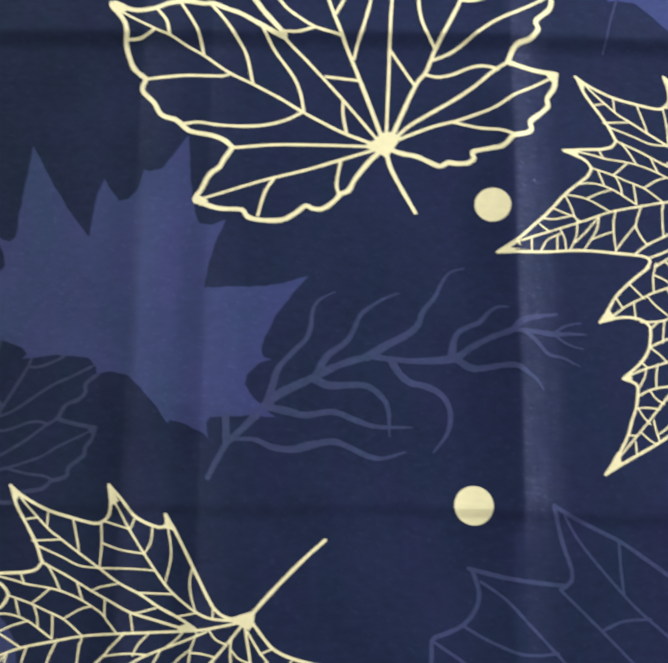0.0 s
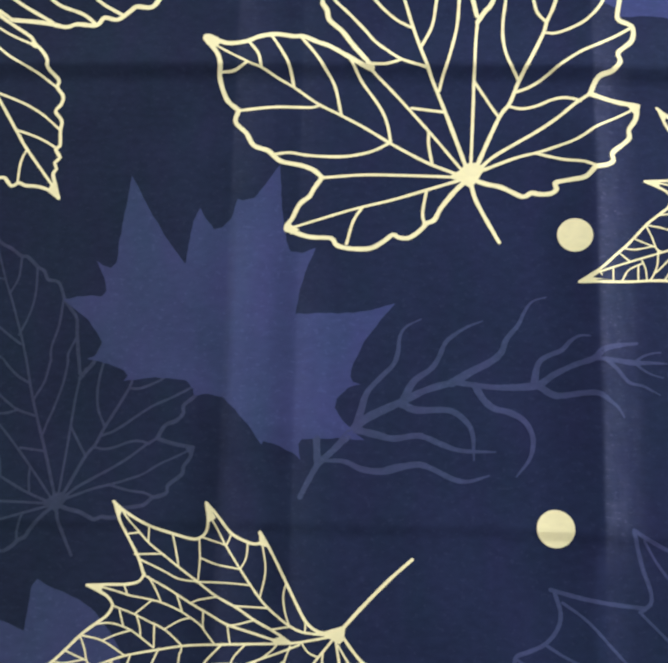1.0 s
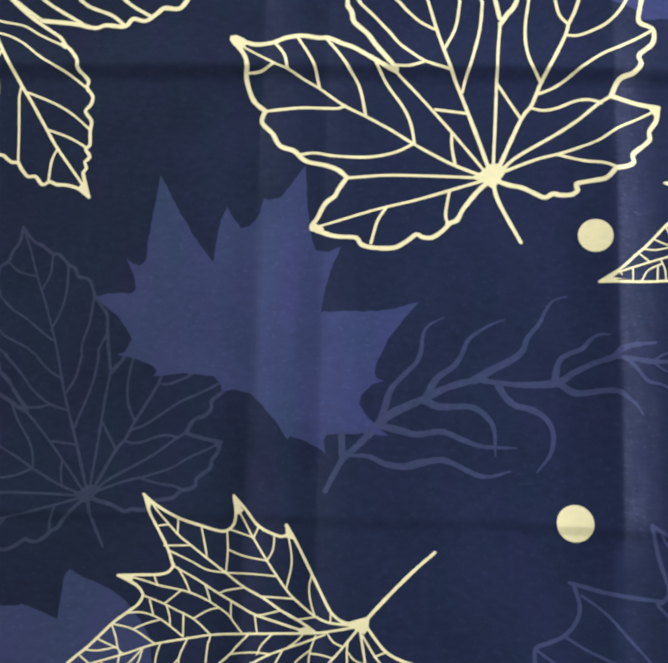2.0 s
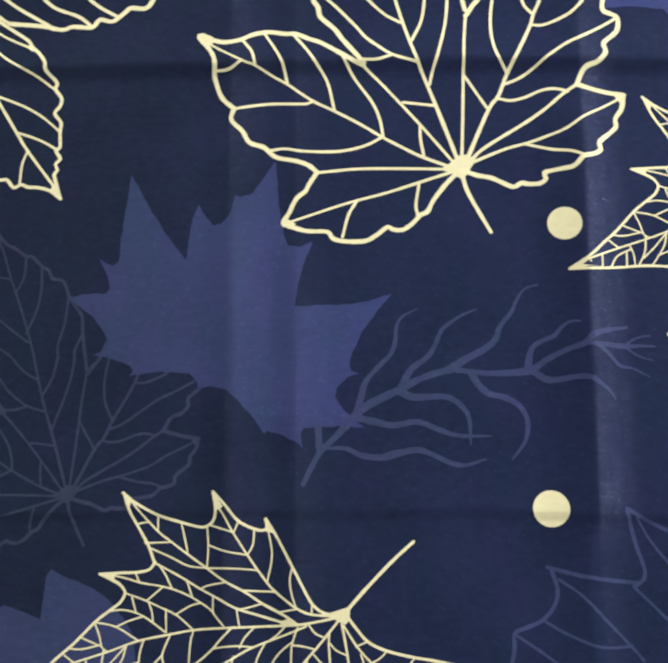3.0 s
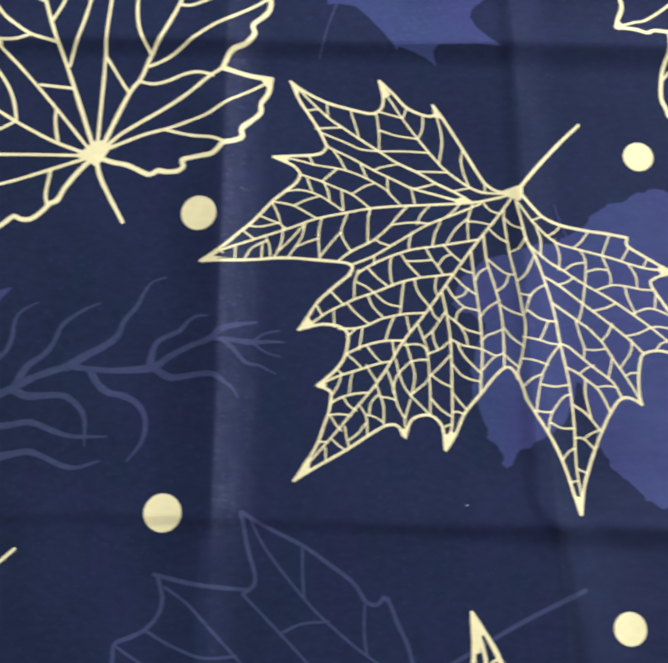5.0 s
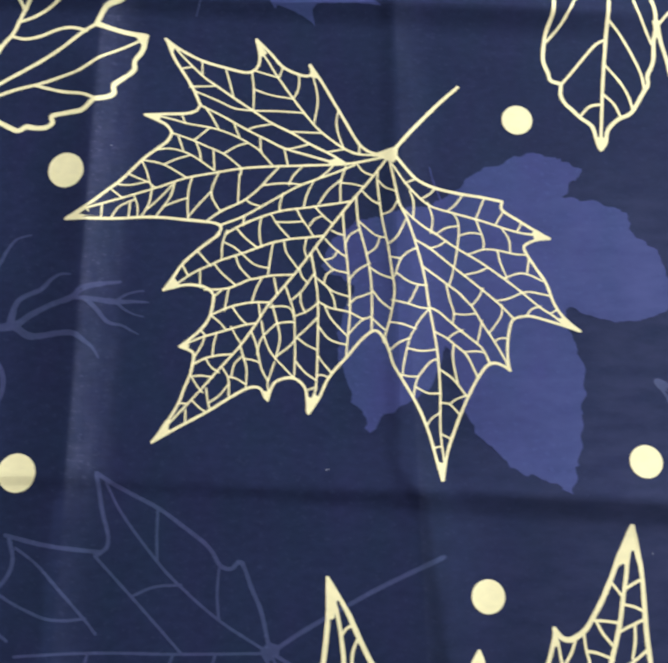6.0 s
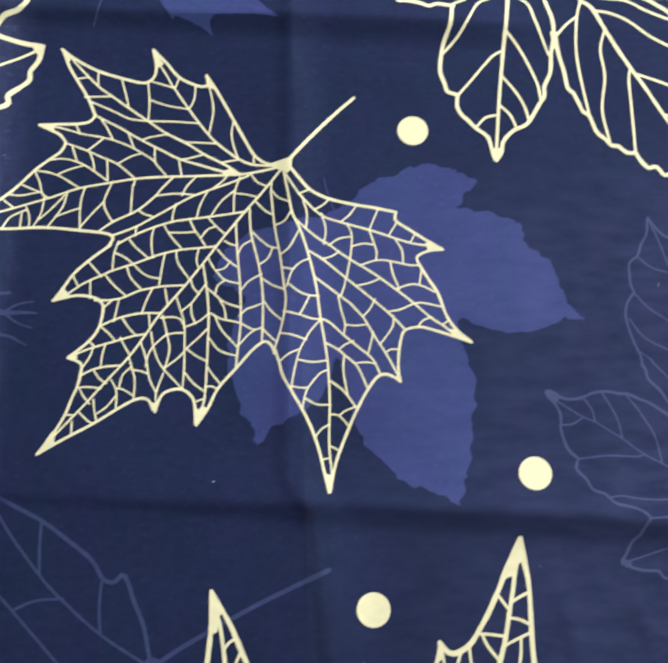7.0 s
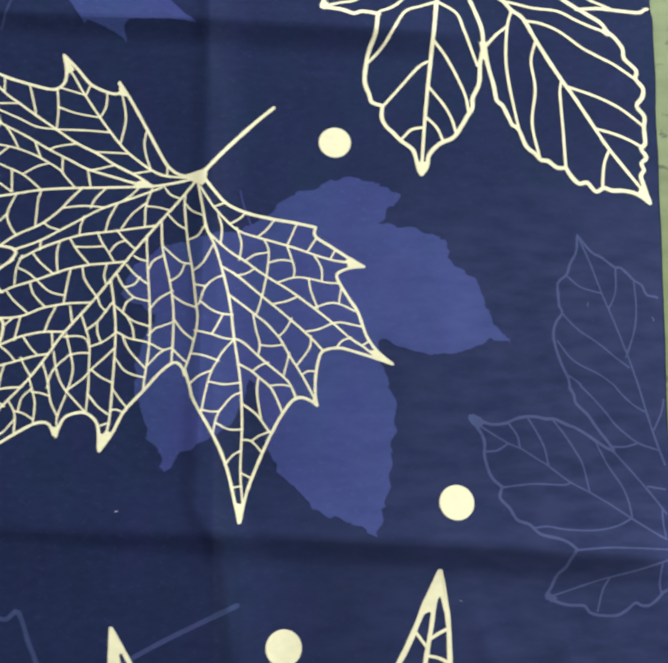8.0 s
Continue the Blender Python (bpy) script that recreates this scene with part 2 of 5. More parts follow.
def relief(x, y):
    low = step((-20.5 - y) / 2.5)
    h = 0.0
    # folds that run away from the viewer
    c = 7.5 + 0.023 * (y + 9) + low * (-0.55 + 0.02 * (y + 23))
    fade = 1 - 0.6 * step((y - 0.0) / 6.0)
    h += 0.0037 * fade * (1 - 0.4 * low) * ridge(x - c, 3.4, 2.0)
    c = 25.4 + low * (1.4 - 0.13 * (y + 23))
    h += 0.0012 * ridge(x - c, 3.0, 2.6) + 0.0011 * ridge(x - c, 0.9, 2.2) - 0.0004 * ridge(x - c - 0.15, 0.4, 0.4)
    fade = 1 - 0.6 * step((y + 7) / 5.0)
    h += fade * (0.0009 * ridge(x + 10.4, 1.6, 2.2) + 0.0017 * ridge(x + 14.2, 2.2, 2.6))
    # folds that run across
    wide = step((x - 10) / 30)
    c = -21.05 - 0.0002 * max(0.0, x + 8) ** 2 - 0.045 * max(0.0, x) + 0.55 * wide
    h += (0.0008 + 0.0032 * wide) * ridge(y - c, 0.42 + 1.08 * wide, 2.2 + 2.0 * wide)
    c = 7.5 - 0.03 * max(0.0, x)
    wide = step((x - 10) / 25)
    h += (1 - 0.85 * step((x - 34) / 9)) * (0.0028 + 0.0014 * wide) * ridge(y - c, 1.0 + 0.6 * wide, 3.0)
    # slack pulls across the near corner
    near = step((-25.5 - y) / 2.5)
    h += 0.0006 * near * (ridge(x - 40.1 + 0.25 * (y + 28.3), 0.8, 1.1) + ridge(x - 44.2 + 0.2 * (y + 28), 0.9, 1.3))
    # slack of the cloth and fine wrinkles
    h += 0.0014 * noise.noise((x / 13, y / 11, 0.3)) + 0.0004 * noise.noise((x / 4.1, y / 3.3, 7.1))
    h += 0.00008 * noise.noise((x / 2.2, y / 0.7, 3.7))
    # the margins lie down on the table
    u, v = x * LEAN_C - y * LEAN_S, x * LEAN_S + y * LEAN_C
    t = 1 - min(RIGHT - u, u - LEFT, v - NEAR, FAR - v) / 7.0
    if t > 0:
        t = min(t, 1.0)
        h = h * (1 - t ** 6) + t * t * (TOP + 0.0011)
    return h


def fabric():
    cell = 0.25
    nu, nv = int((RIGHT - LEFT) / cell), int((FAR - NEAR) / cell)
    verts, faces = [], []
    for j in range(nv + 1):
        v = NEAR + (FAR - NEAR) * j / nv
        for i in range(nu + 1):
            u = LEFT + (RIGHT - LEFT) * i / nu
            if i == nu:
                u += 0.07 * noise.noise((v / 3.0, 0.5, 0.2)) - 0.14 * step((v - 10.2) / 0.8)
            x, y = u * LEAN_C + v * LEAN_S, -u * LEAN_S + v * LEAN_C
            verts.append((x / 100, y / 100, relief(x, y)))
    for j in range(nv):
        for i in range(nu):
            a = j * (nu + 1) + i
            faces.append((a, a + 1, a + nu + 2, a + nu + 1))
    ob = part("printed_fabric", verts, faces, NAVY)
    for p in ob.data.polygons:
        p.use_smooth = True
    rim = {}
    for p in ob.data.polygons:
        for key in p.edge_keys:
            rim[key] = rim.get(key, 0) + 1
    for e in ob.data.edges:
        e.use_edge_sharp = rim[tuple(e.key)] == 1
    thick = ob.modifiers.new("thickness", "SOLIDIFY")
    thick.thickness, thick.offset = 0.0007, -1.0
    return tagged(ob, "navy cotton fabric printed with leaves, fold creases, on a green table", "fabric")


cloth = fabric()


def edge_shadow():
    """A dark tube added to stand for the contact shadow along the cloth's edge."""
    verts, faces, sides, n = [], [], 6, 280
    for j in range(n + 1):
        v = NEAR + (FAR - NEAR) * j / n
        u = RIGHT + 0.03 + 0.07 * noise.noise((v / 3.0, 0.5, 0.2)) - 0.14 * step((v - 10.2) / 0.8)
        x, y = u * LEAN_C + v * LEAN_S, -u * LEAN_S + v * LEAN_C
        girth = 0.00042 * (1 + 0.3 * noise.noise((v * 2.1, 4.0, 1.0)))
        for k in range(sides):
            q = 2 * math.pi * k / sides
            verts.append((x / 100 + girth * math.cos(q), y / 100, TOP + 0.0007 + girth * math.sin(q)))
    for j in range(n):
        for k in range(sides):
            a, b = j * sides + k, j * sides + (k + 1) % sides
            faces.append((a, a + sides, b + sides, b))
    return part("edge_shadow_strip", verts, faces, SHADOW_TONE, cloth, "near-black strip standing for the contact shadow at the fabric's edge")


edge_shadow()


# ---- the print ----
from mathutils.geometry import delaunay_2d_cdt


def on_cloth(x, y):
    u, v = x * LEAN_C - y * LEAN_S, x * LEAN_S + y * LEAN_C
    return LEFT + 0.1 < u < RIGHT - 0.1 and NEAR + 0.1 < v < FAR - 0.1


class Pen:
    """Draws a motif on the cloth. Motif coordinates in centimetres are turned by matrix and moved to place."""

    def __init__(self, place, matrix=(1, 0, 0, 1), lift=0.00022, weight=1.0):
        self.place, self.matrix, self.lift, self.weight = place, matrix, lift, weight
        self.layers, self.veins, self.strokes, self.count = {}, [], [], 0
        a, b, c, d = matrix
        self.size = math.sqrt(abs(a * d - b * c)) * weight

    def world(self, p):
        a, b, c, d = self.matrix
        return Vector((a * p[0] + b * p[1] + self.place[0], c * p[0] + d * p[1] + self.place[1]))

    def put(self, layer, points, faces):
        self.count += 1
        up = self.lift + 0.000004 * (self.count * 5 % 13)
        inside = [on_cloth(x, y) for x, y in points]
        faces = [f for f in faces if all(inside[i] for i in f)]
        used = {i: k for k, i in enumerate(sorted({i for f in faces for i in f}))}
        if layer == "vein":
            self.veins.append(([], []))
            verts, tris = self.veins[-1]
        elif layer == "outline":
            self.strokes.append((points, faces))
            return
        else:
            verts, tris = self.layers.setdefault(layer, ([], []))
        tris += [tuple(used[i] + len(verts) for i in f) for f in faces]
        verts += [(points[i][0] / 100, points[i][1] / 100, relief(*points[i]) + up) for i in used]

    def line(self, layer, widths, *points):
        pts = [self.world(p) for p in points]
        ext = [2 * pts[0] - pts[1], *pts, 2 * pts[-1] - pts[-2]]
        path = []
        for a, b, c, d in zip(ext, ext[1:], ext[2:], ext[3:]):
            n = max(2, int((c - b).length / 0.16))
            for k in range(n):
                t = k / n
                path.append(0.5 * (2 * b + (c - a) * t + (2 * a - 5 * b + 4 * c - d) * t * t + (3 * b - a - 3 * c + d) * t ** 3))
        path.append(pts[-1])
        far = [0.0]
        for a, b in zip(path, path[1:]):
            far.append(far[-1] + (b - a).length)
        stops = len(widths) - 1
        left, right, ways = [], [], []
        for i, p in enumerate(path):
            way = (path[min(i + 1, len(path) - 1)] - path[max(i - 1, 0)]).normalized()
            s = far[i] / far[-1] * stops
            k = min(int(s), stops - 1)
            w = (widths[k] + (widths[k + 1] - widths[k]) * (s - k)) * self.size / 2
            w *= 1 + 0.10 * noise.noise((p.x * 1.3, p.y * 1.3, self.count * 0.7)) + 0.16 * noise.noise((p.x * 5.1, p.y * 5.1, 2.3))
            side = Vector((-way.y, way.x)) * w
            left.append(p + side)
            right.append(p - side)
            ways.append((way, w))
        n = len(path)
        verts = left + right
        faces = [(i, n + i, n + i + 1, i + 1) for i in range(n - 1)]
        for i, sign in ((0, -1), (n - 1, 1)):
            way, w = ways[i]
            side = Vector((-way.y, way.x))
            ring = [path[i] + w * (side * math.cos(q) + way * sign * math.sin(q)) for q in (math.pi * k / 5 for k in range(1, 5))]
            base = len(verts)
            verts += ring
            loop = [i, *range(base, base + 4), n + i]
            faces.append(tuple(loop if sign < 0 else reversed(loop)))
        self.put(layer, verts, faces)

    def fill(self, layer, *points):
        self.sheet(layer, [self.world(p) for p in points], 0.15)

    def area(self, layer, points, rough=0.07):
        corners = [self.world(p) for p in points]
        edge = []
        for a, b in zip(corners, corners[1:] + corners[:1]):
            n = max(1, int((b - a).length / 0.15))
            for k in range(n):
                p = a.lerp(b, k / n)
                q = rough if k else 0.0
                edge.append(p + q * Vector((noise.noise((p.x * 1.7, p.y * 1.7, 1.0)), noise.noise((p.x * 1.7, p.y * 1.7, 5.0)))))
        self.sheet(layer, edge, 0.25)

    def sheet(self, layer, edge, cell):
        n = len(edge)
        points = list(edge)
        if cell:
            xs, ys = [p.x for p in edge], [p.y for p in edge]
            for i in range(int((max(xs) - min(xs)) / cell)):
                for j in range(int((max(ys) - min(ys)) / cell)):
                    points.append(Vector((min(xs) + (i + 0.5) * cell, min(ys) + (j + 0.5) * cell)))
        loop = list(range(n))
        area = sum(a.x * b.y - b.x * a.y for a, b in zip(edge, edge[1:] + edge[:1]))
        if area < 0:
            loop.reverse()
        verts, _, faces, _, _, _ = delaunay_2d_cdt(points, [], [loop], 1, 1e-5)
        self.put(layer, [(v.x, v.y) for v in verts], faces)

    def weld(self):
        """Strokes of the outline that cross become one sheet."""
        points, loops = [], []
        for verts, faces in self.strokes:
            base = len(points)
            points += [Vector((p[0], p[1])) for p in verts]
            for f in faces:
                around = [points[base + i] for i in f]
                area = sum(a.x * b.y - b.x * a.y for a, b in zip(around, around[1:] + around[:1]))
                loops.append([base + i for i in (f if area > 0 else reversed(f))])
        verts, _, faces, _, _, origin = delaunay_2d_cdt(points, [], loops, 1, 1e-4)
        inside = [on_cloth(v.x, v.y) for v in verts]
        faces = [f for f, whence in zip(faces, origin) if whence and all(inside[i] for i in f)]
        used = {i: k for k, i in enumerate(sorted({i for f in faces for i in f}))}
        flat = [verts[i] for i in used]
        self.layers["outline"] = ([(v.x / 100, v.y / 100, relief(v.x, v.y) + self.lift) for v in flat],
                                  [tuple(used[i] for i in f) for f in faces])

    def finish(self, name, material, label):
        """The motif as one part of the cloth, its stem and every vein below it."""
        if self.strokes:
            self.weld()
        names = {"outline": name, "area": name, "stem": "leaf_stem"}
        top = None
        for layer in ("area", "outline", "stem"):
            if layer in self.layers:
                ob = part(names[layer], *self.layers[layer], material, top or cloth, "" if top else label)
                top = top or ob
        for verts, faces in self.veins:
            if faces:
                part("vein", verts, faces, material, top)
        return top


def lobed_leaf(pen):
    pen.line('outline', (0.364, 0.364), (-16.67, 9.30), (-15.91, 8.25), (-15.64, 7.45), (-15.66, 6.59), (-15.37, 5.54), (-15.04, 4.89), (-14.36, 4.28))
    pen.line('outline', (0.358, 0.358), (-14.36, 4.28), (-14.52, 3.49), (-13.82, 2.73), (-13.33, 1.93), (-12.44, 1.61), (-12.03, 1.22))
    pen.line('outline', (0.355, 0.355), (-12.03, 1.22), (-11.54, 0.88), (-10.33, 0.62), (-9.58, 0.33), (-9.04, -0.14))
    pen.line('outline', (0.351, 0.351), (-9.04, -0.14), (-9.55, -0.93), (-9.78, -1.39), (-10.27, -1.79), (-10.55, -2.24), (-10.82, -2.85), (-11.17, -3.37), (-11.11, -3.60))
    pen.line('outline', (0.348, 0.348), (-11.10, -3.56), (-10.09, -3.93), (-9.47, -4.04), (-8.40, -4.09), (-8.09, -4.51), (-7.35, -4.72), (-6.11, -4.72), (-5.37, -4.35), (-4.67, -3.82), (-4.37, -3.98), (-3.75, -4.03), (-3.13, -3.63), (-2.63, -3.10))
    pen.line('outline', (0.352, 0.352), (-2.75, -3.11), (-2.20, -2.89), (-1.97, -2.50), (-1.76, -2.11), (-1.18, -1.34), (-0.68, -0.78), (-0.10, -0.25))
    pen.line('outline', (0.355, 0.355), (0.29, -0.27), (1.02, -0.54), (1.88, -0.73), (2.60, -1.08), (3.24, -1.36), (3.76, -1.11), (4.17, -1.19), (4.89, -1.17), (5.28, -0.87), (5.19, -0.48), (6.19, -0.28), (7.02, -0.12), (7.62, 0.50))
    pen.line('outline', (0.360, 0.360), (7.62, 0.50), (8.39, 0.70), (8.78, 0.99), (8.75, 1.49), (9.51, 2.16), (9.88, 2.57), (9.88, 3.11), (10.31, 3.77), (10.51, 4.64))
    pen.line('outline', (0.364, 0.364), (10.51, 4.72), (9.33, 4.91), (8.32, 5.18), (7.55, 5.43))
    pen.line('outline', (0.377, 0.377), (7.55, 5.43), (8.11, 6.54), (9.01, 6.97), (9.51, 7.62), (9.43, 8.24), (10.33, 9.11), (10.50, 10.04), (10.20, 10.35), (9.57, 10.73), (9.74, 11.92), (10.03, 13.31), (9.83, 14.42), (9.62, 16.76), (8.89, 18.36), (8.70, 20.30))
    pen.line('outline', (0.382, 0.382), (-16.62, 9.36), (-15.91, 9.16), (-15.12, 8.92), (-14.05, 9.04), (-13.17, 9.43), (-12.10, 9.59), (-11.02, 9.41), (-10.42, 9.41), (-9.51, 9.01), (-8.74, 8.72), (-7.66, 8.04), (-6.76, 7.45), (-6.00, 7.07))
    pen.line('outline', (0.382, 0.382), (-6.00, 7.22), (-6.77, 8.20), (-7.38, 9.00), (-7.91, 9.79), (-8.78, 10.65), (-8.93, 11.32), (-9.24, 11.83))
    pen.line('outline', (0.386, 0.386), (0.69, 10.50), (1.16, 11.23), (1.66, 11.89), (2.49, 13.96), (3.80, 15.51), (5.48, 16.45), (7.21, 18.37), (8.70, 20.30))
    pen.line('vein', (0.180, 0.258), (-16.58, 9.23), (-15.54, 8.50), (-13.89, 7.52), (-12.99, 7.16), (-11.84, 6.45), (-10.93, 5.89), (-9.39, 4.77), (-7.90, 3.99), (-6.39, 3.13), (-4.91, 2.17), (-3.72, 1.47), (-2.37, 0.75), (-0.33, -0.08))
    pen.line('vein', (0.176, 0.251), (-11.09, -3.51), (-10.36, -3.29), (-8.18, -2.55), (-6.74, -2.11), (-4.71, -1.58), (-2.80, -0.99), (-0.33, -0.22))
    pen.line('vein', (0.180, 0.257), (10.37, 4.55), (9.15, 3.89), (7.92, 3.26), (6.70, 2.44), (5.55, 1.98), (4.25, 1.55), (2.78, 1.15), (0.88, 0.38))
    pen.line('vein', (0.236, 0.236), (-13.83, 8.97), (-13.24, 8.14), (-13.02, 7.21))
    pen.line('vein', (0.236, 0.236), (-12.40, 9.43), (-11.75, 8.34), (-11.25, 7.32), (-10.93, 5.95))
    pen.line('vein', (0.235, 0.235), (-10.55, 9.34), (-9.76, 8.34), (-9.06, 7.27), (-8.36, 6.02), (-7.92, 4.07))
    pen.line('vein', (0.233, 0.233), (-7.33, 7.66), (-6.58, 6.18), (-5.52, 4.59), (-5.05, 3.46), (-4.83, 2.23))
    pen.line('vein', (0.235, 0.235), (-15.58, 6.88), (-14.73, 6.97), (-13.89, 7.52))
    pen.line('vein', (0.232, 0.232), (-14.34, 4.25), (-13.29, 4.41), (-11.95, 4.55), (-10.43, 4.52), (-9.68, 4.53), (-9.25, 4.71))
    pen.line('vein', (0.229, 0.229), (-12.06, 1.36), (-11.10, 1.48), (-10.06, 1.31), (-8.57, 1.23), (-7.24, 1.30), (-5.92, 1.62), (-4.86, 2.17))
    pen.line('vein', (0.228, 0.228), (-9.04, -0.17), (-7.83, -0.05), (-6.35, 0.05), (-3.71, 0.01), (-1.09, -0.09))
    pen.line('vein', (0.225, 0.225), (-7.48, -4.43), (-7.08, -2.97), (-6.51, -2.03))
    pen.line('vein', (0.226, 0.226), (-2.75, -3.10), (-2.87, -2.43), (-2.62, -0.94))
    pen.line('vein', (0.230, 0.230), (-2.47, 2.93), (-2.47, 1.97), (-2.28, 0.80))
    pen.line('vein', (0.232, 0.232), (-6.06, 7.07), (-4.93, 5.88), (-3.69, 4.44), (-2.37, 2.82), (-0.33, 0.20))
    pen.line('vein', (0.233, 0.233), (-3.50, 4.52), (-1.43, 4.24))
    pen.line('vein', (0.230, 0.230), (4.07, 1.50), (4.81, 1.29), (5.80, 1.04), (6.91, 0.89), (7.62, 0.61))
    pen.line('stem', (0.327, 0.277), (0.05, -0.25), (0.28, -1.34), (0.76, -2.42), (1.72, -4.27))
    pen.line('vein', (0.322, 0.241), (-0.17, 0.49), (-1.56, 4.63), (-2.61, 7.57), (-3.28, 9.67), (-3.95, 12.12))
    pen.line('vein', (0.323, 0.242), (0.38, 0.43), (1.89, 3.84), (2.58, 4.83), (3.19, 6.33), (4.10, 8.10), (4.85, 9.72), (5.10, 10.55), (5.66, 11.87), (6.97, 16.13), (8.62, 20.00))
    pen.line('vein', (0.245, 0.245), (-2.63, 7.26), (-4.12, 7.75), (-5.17, 8.50), (-5.86, 9.11), (-6.46, 9.90), (-7.41, 11.00), (-8.25, 11.85), (-8.47, 12.09))
    pen.line('vein', (0.243, 0.243), (-6.01, 7.43), (-5.09, 7.44), (-4.12, 7.75))
    pen.line('vein', (0.246, 0.246), (-3.57, 10.14), (-4.50, 10.70), (-5.35, 11.51), (-5.85, 12.12))
    pen.line('vein', (0.245, 0.245), (-2.87, 8.77), (-2.19, 10.28), (-1.90, 12.11))
    pen.line('vein', (0.243, 0.243), (-1.79, 5.72), (-1.55, 6.71), (-1.21, 7.75), (-0.74, 9.59), (-0.56, 10.67), (-0.44, 12.11))
    pen.line('vein', (0.240, 0.240), (0.09, 0.51), (0.31, 4.47), (0.39, 6.24), (0.50, 8.46), (0.69, 10.50))
    pen.line('vein', (0.239, 0.239), (0.44, 6.30), (0.91, 5.52), (1.48, 4.56), (1.92, 3.87))
    pen.line('vein', (0.243, 0.243), (3.19, 6.39), (2.54, 7.75), (2.28, 9.16), (2.32, 10.57), (2.51, 11.89), (2.76, 13.62))
    pen.line('vein', (0.243, 0.243), (4.93, 9.71), (5.65, 9.67), (6.71, 10.08), (7.62, 10.64), (8.51, 11.68), (9.45, 13.48))
    pen.line('vein', (0.245, 0.245), (5.00, 10.55), (4.53, 11.14), (4.33, 11.90), (4.05, 13.63))
    pen.line('vein', (0.240, 0.240), (3.05, 5.64), (3.80, 5.93), (4.68, 6.49), (5.82, 7.39), (7.05, 8.25), (8.13, 8.77), (9.38, 9.46), (10.26, 10.01))
    pen.line('vein', (0.238, 0.238), (2.54, 4.65), (3.31, 4.48), (4.19, 4.65), (5.22, 5.08), (5.96, 5.21), (6.54, 5.12), (6.95, 4.97))
    pen.line('vein', (0.258, 0.258), (7.55, 5.43), (6.68, 4.85), (5.47, 3.82), (4.13, 2.89), (2.67, 2.00), (1.47, 1.23), (0.78, 0.60))
    pen.fill('vein', (-1.35, -0.11), (-0.58, 0.36), (-0.19, 0.80), (0.40, 0.86), (1.00, 0.53), (0.55, -0.19), (0.11, -0.85), (-0.59, -0.36))
    pen.fill('vein', (-16.89, 9.33), (-16.83, 9.62), (-16.47, 9.68), (-15.87, 9.38), (-15.63, 9.05), (-16.04, 8.61), (-16.56, 8.84))
    pen.fill('vein', (-11.23, -3.48), (-10.91, -3.21), (-10.35, -3.56), (-10.84, -3.88))
    pen.fill('vein', (9.86, 4.72), (10.70, 4.78), (10.34, 4.00))
    # the crown lobe
    pen.line('outline', (0.330, 0.330), (-8.48, 24.03), (-8.59, 22.66), (-9.08, 21.67), (-9.35, 20.79), (-10.03, 20.11), (-10.04, 19.15), (-9.95, 18.20), (-9.73, 17.69), (-10.23, 16.90), (-10.44, 15.95), (-10.25, 14.85), (-9.81, 13.57), (-9.30, 12.46), (-9.22, 11.80))
    pen.line('outline', (0.330, 0.330), (-8.46, 23.99), (-7.39, 22.70), (-6.56, 22.26), (-5.51, 21.48), (-5.07, 21.49), (-3.99, 20.47), (-3.44, 20.16), (-3.05, 19.37), (-2.14, 19.14), (-1.61, 18.12), (-1.39, 17.53), (-0.70, 16.60), (-0.17, 15.83), (0.02, 14.44))
    pen.line('outline', (0.356, 0.356), (0.66, 10.95), (0.42, 12.16), (0.24, 13.11), (0.02, 14.44))
    pen.line('vein', (0.220, 0.220), (-8.31, 23.65), (-7.49, 21.73), (-6.61, 19.26), (-5.76, 17.20), (-4.61, 14.14))
    pen.line('vein', (0.220, 0.220), (-9.29, 20.62), (-8.27, 19.79), (-6.74, 19.36))
    pen.line('vein', (0.220, 0.220), (-9.76, 17.66), (-8.53, 16.37), (-7.16, 15.47), (-5.83, 14.40), (-4.63, 13.51))
    pen.line('vein', (0.220, 0.220), (-10.15, 15.45), (-8.93, 13.95), (-6.95, 12.91), (-5.85, 12.12))
    pen.line('vein', (0.220, 0.220), (-9.27, 12.76), (-8.37, 12.11))
    pen.line('vein', (0.220, 0.220), (-5.50, 21.40), (-5.55, 19.49), (-6.14, 18.03))
    pen.line('vein', (0.220, 0.220), (-4.06, 20.46), (-3.93, 18.25), (-4.15, 16.41), (-4.85, 14.31))
    pen.line('vein', (0.248, 0.248), (-1.47, 17.53), (-1.59, 15.20), (-2.00, 13.19), (-1.90, 12.05))
    pen.line('vein', (0.247, 0.247), (0.05, 14.21), (-0.53, 12.64), (-0.44, 12.05))
    pen.line('vein', (0.240, 0.240), (-3.95, 12.12), (-4.61, 14.14))


